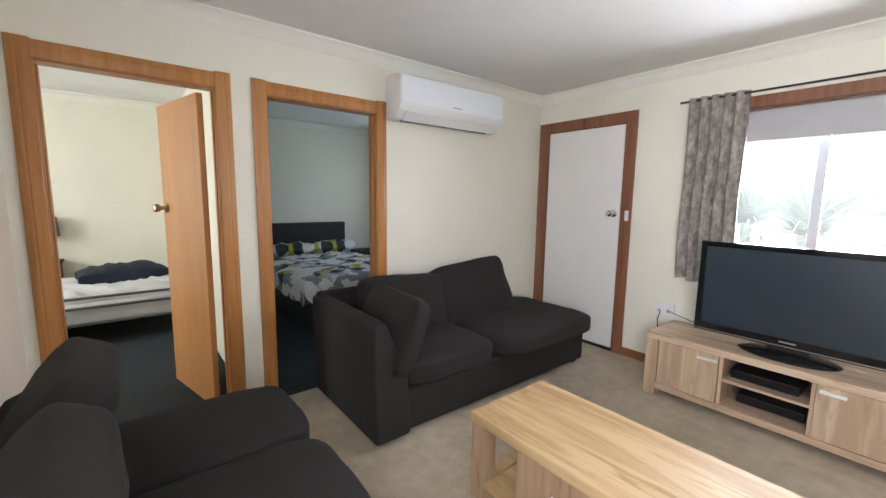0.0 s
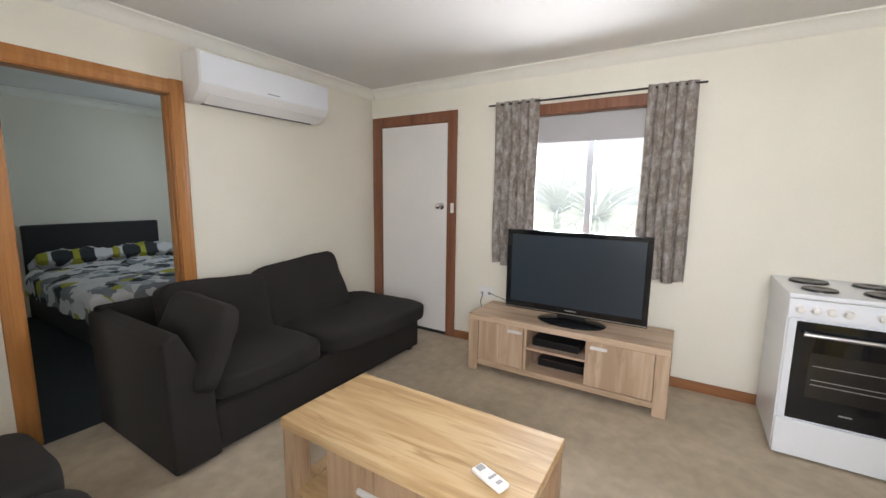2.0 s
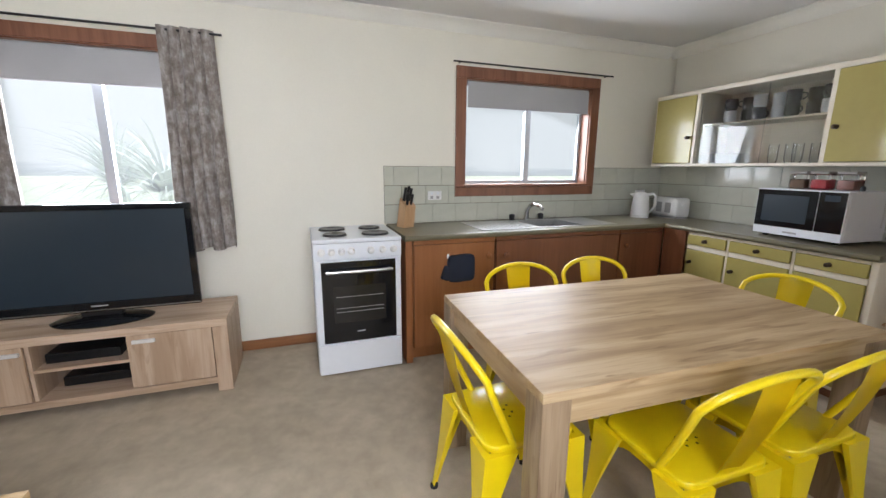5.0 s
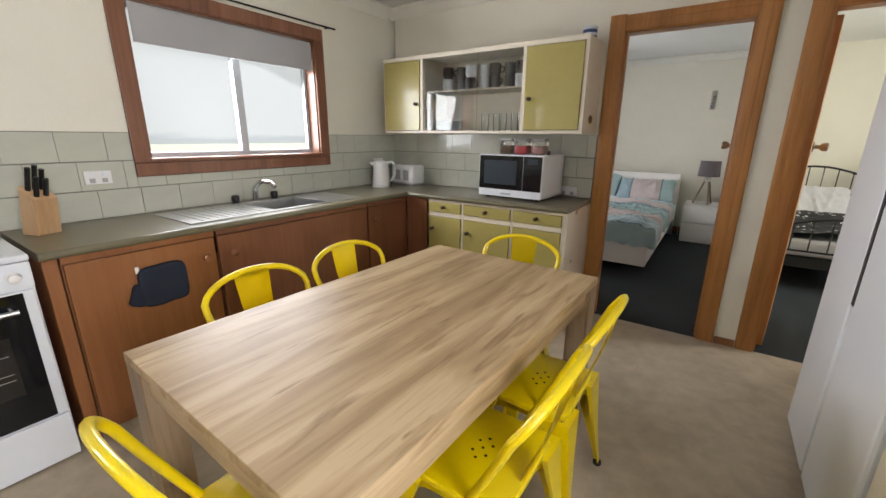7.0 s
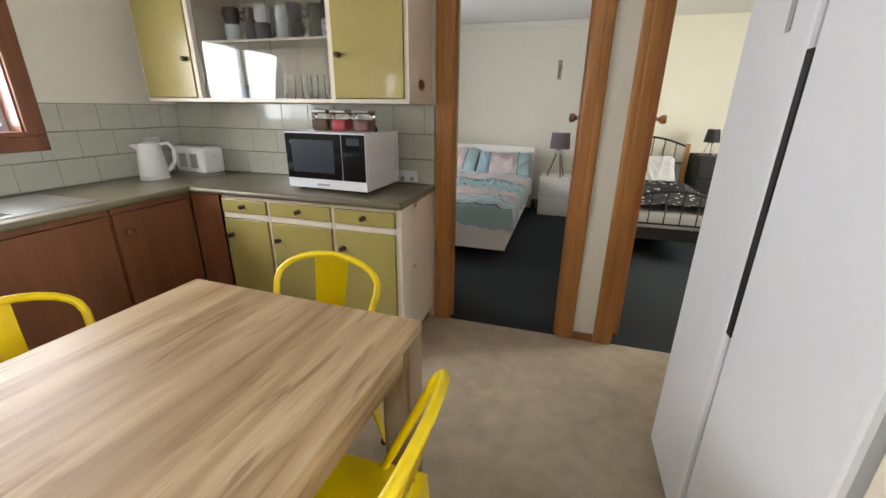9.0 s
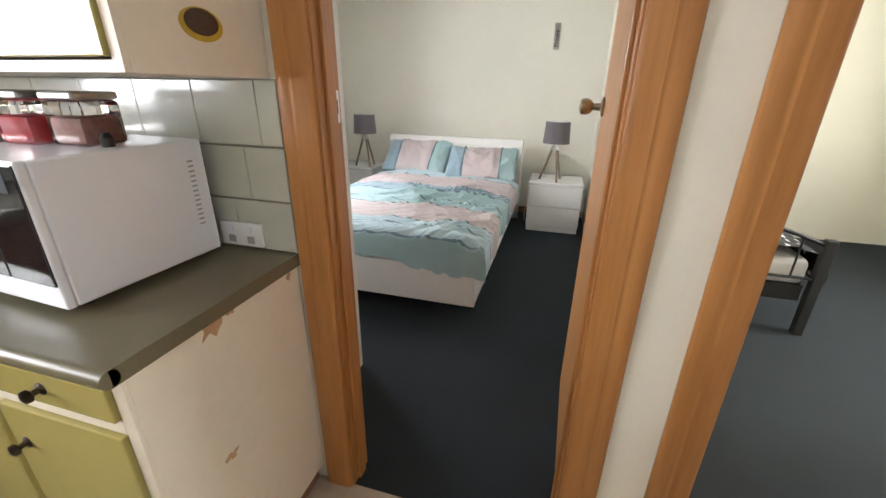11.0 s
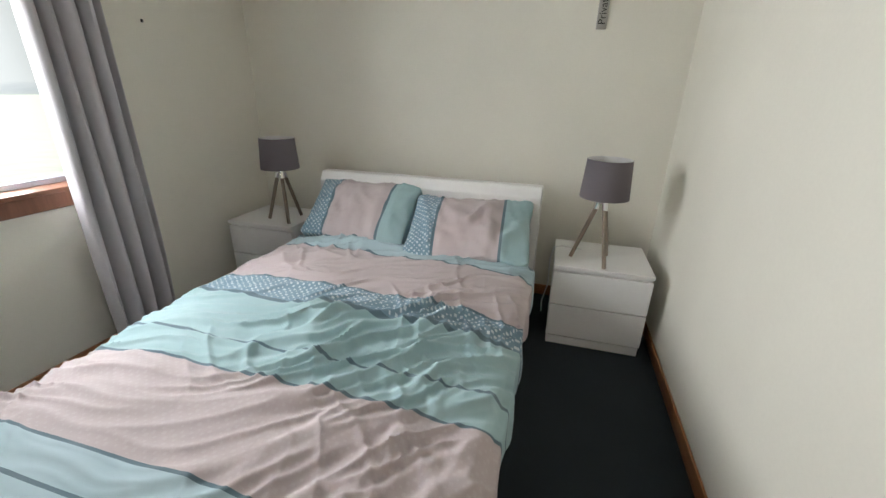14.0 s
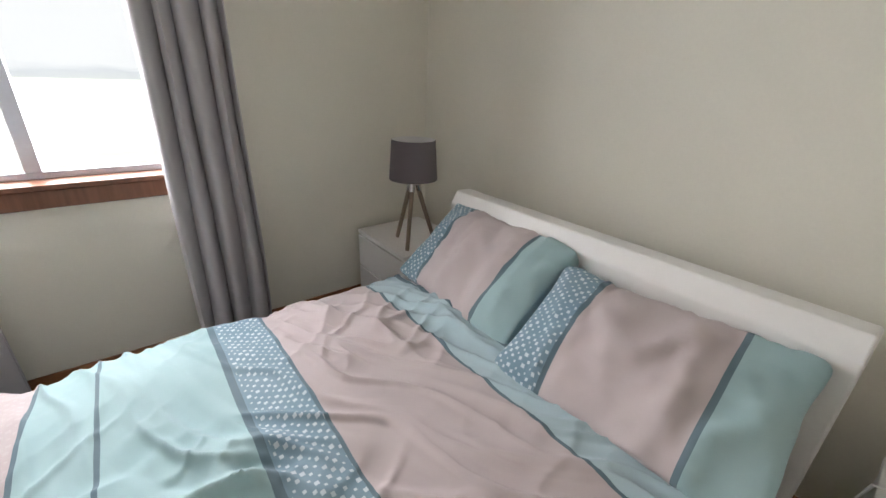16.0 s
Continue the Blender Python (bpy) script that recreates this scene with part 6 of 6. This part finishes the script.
# ---- first north bedroom ----
b3 = thing("bed", pose(0, 0, 0), "grey tubular metal day bed with a pale grey quilt", "bed")
A0, A1, B0, B1 = -1.45, 0.40, 4.66, 5.66
for x in (A0, A1):
    for y in (B0, B1):
        part("post", tube([(x, y, 0), (x, y, 0.56)], 0.018, 10), M_IRON, b3)
    part("end_rail", tube([(x, B0, 0.55), (x, B1, 0.55)], 0.014, 8), M_IRON, b3)
    for k in range(1, 8):
        y = B0 + (B1 - B0) * k / 8
        part("end_bar", tube([(x, y, 0.25), (x, y, 0.55)], 0.007, 6), M_IRON, b3)
for z in (0.46, 0.37, 0.22):
    part("side_rail", tube([(A0, B0, z), (A1, B0, z)], 0.013, 8), M_IRON, b3)
part("side_rail", tube([(A0, B1, 0.46), (A1, B1, 0.46)], 0.013, 8), M_IRON, b3)
smooth(part("mattress", box(A0 + 0.03, A1 - 0.03, B0 + 0.03, B1 - 0.02, 0.20, 0.40, 0.05, 4), M_QUILT, b3), 40)
duvet("quilt", A0 + 0.05, A1 - 0.05, B1 - 0.03, B0 + 0.15, 0.455, 0.0, 0.0, 0.27, M_QUILT, b3, 8.0, 0.03, 110, 90, "pale grey quilt")
p = thing("pillow", pose(-0.04, 5.33, 0.55, 0, 0, 8), "long black cushion lying on the day bed", "pillow")
pillow_mesh("pillow_case", 0.72, 0.34, 0.17, Matrix.Identity(4), M_NAVY, p, 9)
cb = thing("bedside_table", pose(0, 0, 0), "small dark bedside table beside the day bed", "bedside table")
part("carcass", box(-0.95, -0.55, 5.68, 5.84, 0, 0.66, 0.003), M_BLACK_MATT, cb)
part("top", box(-0.97, -0.53, 5.67, 5.845, 0.661, 0.68, 0.002), M_BLACK_MATT, cb)

tl = thing("table_lamp", pose(-0.63, 5.745, 0.681), "table lamp with a grey drum shade on the bedside table", "lamp")
smooth(part("shade", lathe([(0.10, 0.25), (0.085, 0.45), (0.083, 0.45), (0.098, 0.25)], 24), M_SHADE, tl), 50)
part("stem", lathe([(0.055, 0), (0.055, 0.012), (0.012, 0.02), (0.012, 0.30)], 18), M_CHROME, tl)

# ---- second north bedroom ----
b4 = thing("bed", pose(0, 0, 0), "double bed with a dark upholstered headboard and geometric print cover", "bed")
part("headboard", box(1.40, 2.66, 5.74, 5.83, 0, 1.0, 0.015), M_BLACK_MATT, b4)
part("base", box(1.40, 2.64, 3.80, 5.74, 0.04, 0.32, 0.01), M_BLACK_MATT, b4)
for x in (1.45, 2.55):
    for y in (3.9, 5.6):
        part("leg", box(x, x + 0.05, y, y + 0.05, 0, 0.04), M_BLACK_MATT, b4)
smooth(part("mattress", box(1.40, 2.64, 3.82, 5.73, 0.32, 0.52, 0.05, 4), M_QUILT, b4), 40)
duvet("cover", 1.38, 2.66, 5.42, 3.84, 0.545, 0.26, 0.26, 0.24, M_PATCH, b4, 12.0, 0.018, 80, 90, "grey, white, black and lime triangle print cover")
for px, sd in ((1.72, 21), (2.33, 22)):
    p = thing("pillow", pose(px, 5.55, 0.62, -22, 0, 0), "geometric print pillow at the dark headboard", "pillow", "pillows in the dim bedroom")
    pillow_mesh("pillow_case", 0.62, 0.40, 0.17, Matrix.Identity(4), M_PATCH, p, sd)
cb = thing("bedside_table", pose(0, 0, 0), "dark bedside table beside the double bed", "bedside table")
part("carcass", box(2.74, 3.14, 5.40, 5.82, 0, 0.56, 0.003), M_BLACK_MATT, cb)
part("drawer_front", box(2.745, 3.135, 5.384, 5.399, 0.30, 0.54, 0.002), M_BLACK_MATT, cb)
pd = thing("pendant_light", pose(1.66, 3.75, H), "bare bulb holder hanging from the bedroom ceiling", "pendant light")
part("rose", lathe([(0.035, -0.001), (0.033, -0.018), (0.01, -0.025)], 18), M_PLASTIC, pd)
part("flex", tube([(0, 0, -0.02), (0, 0, -0.13)], 0.004, 6), M_PLASTIC, pd)
part("holder", lathe([(0.012, -0.19), (0.018, -0.18), (0.018, -0.14), (0.008, -0.125)], 14), M_CHROME, pd)


# ---- outside ----
def backdrop_material():
    mat, nt, b = node_material("bright_hazy_distance")
    tc = nt.nodes.new("ShaderNodeTexCoord")
    sep = nt.nodes.new("ShaderNodeSeparateXYZ")
    nt.links.new(tc.outputs["Object"], sep.inputs[0])
    mr = nt.nodes.new("ShaderNodeMapRange")
    mr.inputs["From Min"].default_value, mr.inputs["From Max"].default_value = -2.0, 10.0
    nz = noise_tex(nt, coords(nt, (1, 0.12, 1)), 0.8, 5, 0.6)
    ad = nt.nodes.new("ShaderNodeMath")
    ad.operation = "MULTIPLY_ADD"
    ad.inputs[1].default_value = 3.0
    nt.links.new(nz, ad.inputs[0])
    nt.links.new(sep.outputs["Z"], ad.inputs[2])
    nt.links.new(ad.outputs[0], mr.inputs["Value"])
    col = ramp(nt, mr.outputs[0], [(0.22, (0.85, 0.88, 0.83)), (0.34, (0.76, 0.79, 0.82)), (0.42, (1.0, 1.0, 1.0)), (0.7, (1.0, 1.0, 1.0))])
    em = nt.nodes.new("ShaderNodeEmission")
    em.inputs["Strength"].default_value = 0.80
    nt.links.new(col, em.inputs["Color"])
    nt.links.new(em.outputs[0], nt.nodes["Material Output"].inputs["Surface"])
    return mat


tagged(part("backdrop", box(70, 70.2, -160, 160, -2, 60), backdrop_material()), "bright overcast sky over a hazy paddock line", "backdrop", "", "structure")
# Grass colour raised towards white to stand in for outdoor overexposure.
M_GROUND = painted("glare_paled_grass", (0.60, 0.63, 0.50), 0.95, 8, 0.08, 0.3)
tagged(part("ground", box(-400, 400, -400, 400, -0.4, -0.15), M_GROUND), "grass paddock, its colour paled as by glare", "ground", "", "structure")
# Leaf colour lifted almost to white to imitate the washed-out view.
M_LEAF = painted("glare_paled_leaf", (0.76, 0.81, 0.76), 0.6, 30, 0.1, 0.1)
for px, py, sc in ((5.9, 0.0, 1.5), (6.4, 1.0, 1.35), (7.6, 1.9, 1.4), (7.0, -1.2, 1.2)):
    pl = thing("spiky_plant", pose(px, py, -0.15), "spiky garden shrub beyond the window, paled as by glare", "shrub")
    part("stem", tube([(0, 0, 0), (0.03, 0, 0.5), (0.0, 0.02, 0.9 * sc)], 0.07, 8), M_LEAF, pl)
    bm = bmesh.new()
    for k in range(170):
        a, el, ln = random.uniform(0, 6.28), random.uniform(0.15, 1.4), random.uniform(0.7, 1.2) * sc
        prev = None
        for j in range(6):
            f = j / 5
            rr = ln * f * math.cos(el * (1 - 0.3 * f))
            z = 0.85 * sc + ln * f * math.sin(el) - 0.45 * ln * f * f
            w = 0.022 * (1 - f) + 0.002
            pair = [bm.verts.new((rr * math.cos(a) - w * math.sin(a) * q, rr * math.sin(a) + w * math.cos(a) * q, z)) for q in (-1, 1)]
            if prev:
                bm.faces.new((prev[0], prev[1], pair[1], pair[0]))
            prev = pair
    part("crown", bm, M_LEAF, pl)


# ---- tiles ----
tile_meshes = {}


def tile_piece(parent, w, h, m):
    key = (round(w, 3), round(h, 3))
    if key not in tile_meshes:
        bm = box(-w / 2, w / 2, 0, 0.007, -h / 2, h / 2, 0.0014, 1)
        me = bpy.data.meshes.new("tile")
        bm.to_mesh(me)
        bm.free()
        me.materials.append(M_TILE)
        tile_meshes[key] = me
    ob = new("tile", tile_meshes[key])
    ob.parent = parent
    ob.matrix_world = m
    return ob


TW, TH, GAP, JOINT = 0.195, 0.147, 0.0055, 0.0014
for r_ in range(3):
    z0 = 0.9035 + r_ * TH
    z1 = z0 + TH - GAP
    y = -1.217 + 0.06 * r_
    while y > YS + 0.02:
        ya, yb = max(y - TW + JOINT, YS + 0.006), min(y, -1.217)
        cuts = [ya] + [c for c in (W2[0] - 0.078, W2[1] + 0.078) if ya < c < yb and z1 > W2[2] - 0.078] + [yb]
        for a, b_ in zip(cuts, cuts[1:]):
            behind = W2[0] - 0.078 < (a + b_) / 2 < W2[1] + 0.078
            zt = min(z1, W2[2] - 0.078) if behind else z1
            if zt - z0 > 0.01 and b_ - a > 0.006:
                tile_piece(tb, b_ - a, zt - z0, pose(XE - 0.004, (a + b_) / 2, (z0 + zt) / 2, 0, 0, 90))
        y -= TW
    x = 1.517 - 0.06 * r_
    while x < XE - 0.03:
        xa, xb = max(x, 1.529), min(x + TW - JOINT, XE - 0.013)
        zt = z1 if r_ < 2 else 1.356
        tile_piece(tb2, xb - xa, zt - z0, pose((xa + xb) / 2, YS + 0.004, (z0 + zt) / 2, 0, 0, 0))
        x += TW
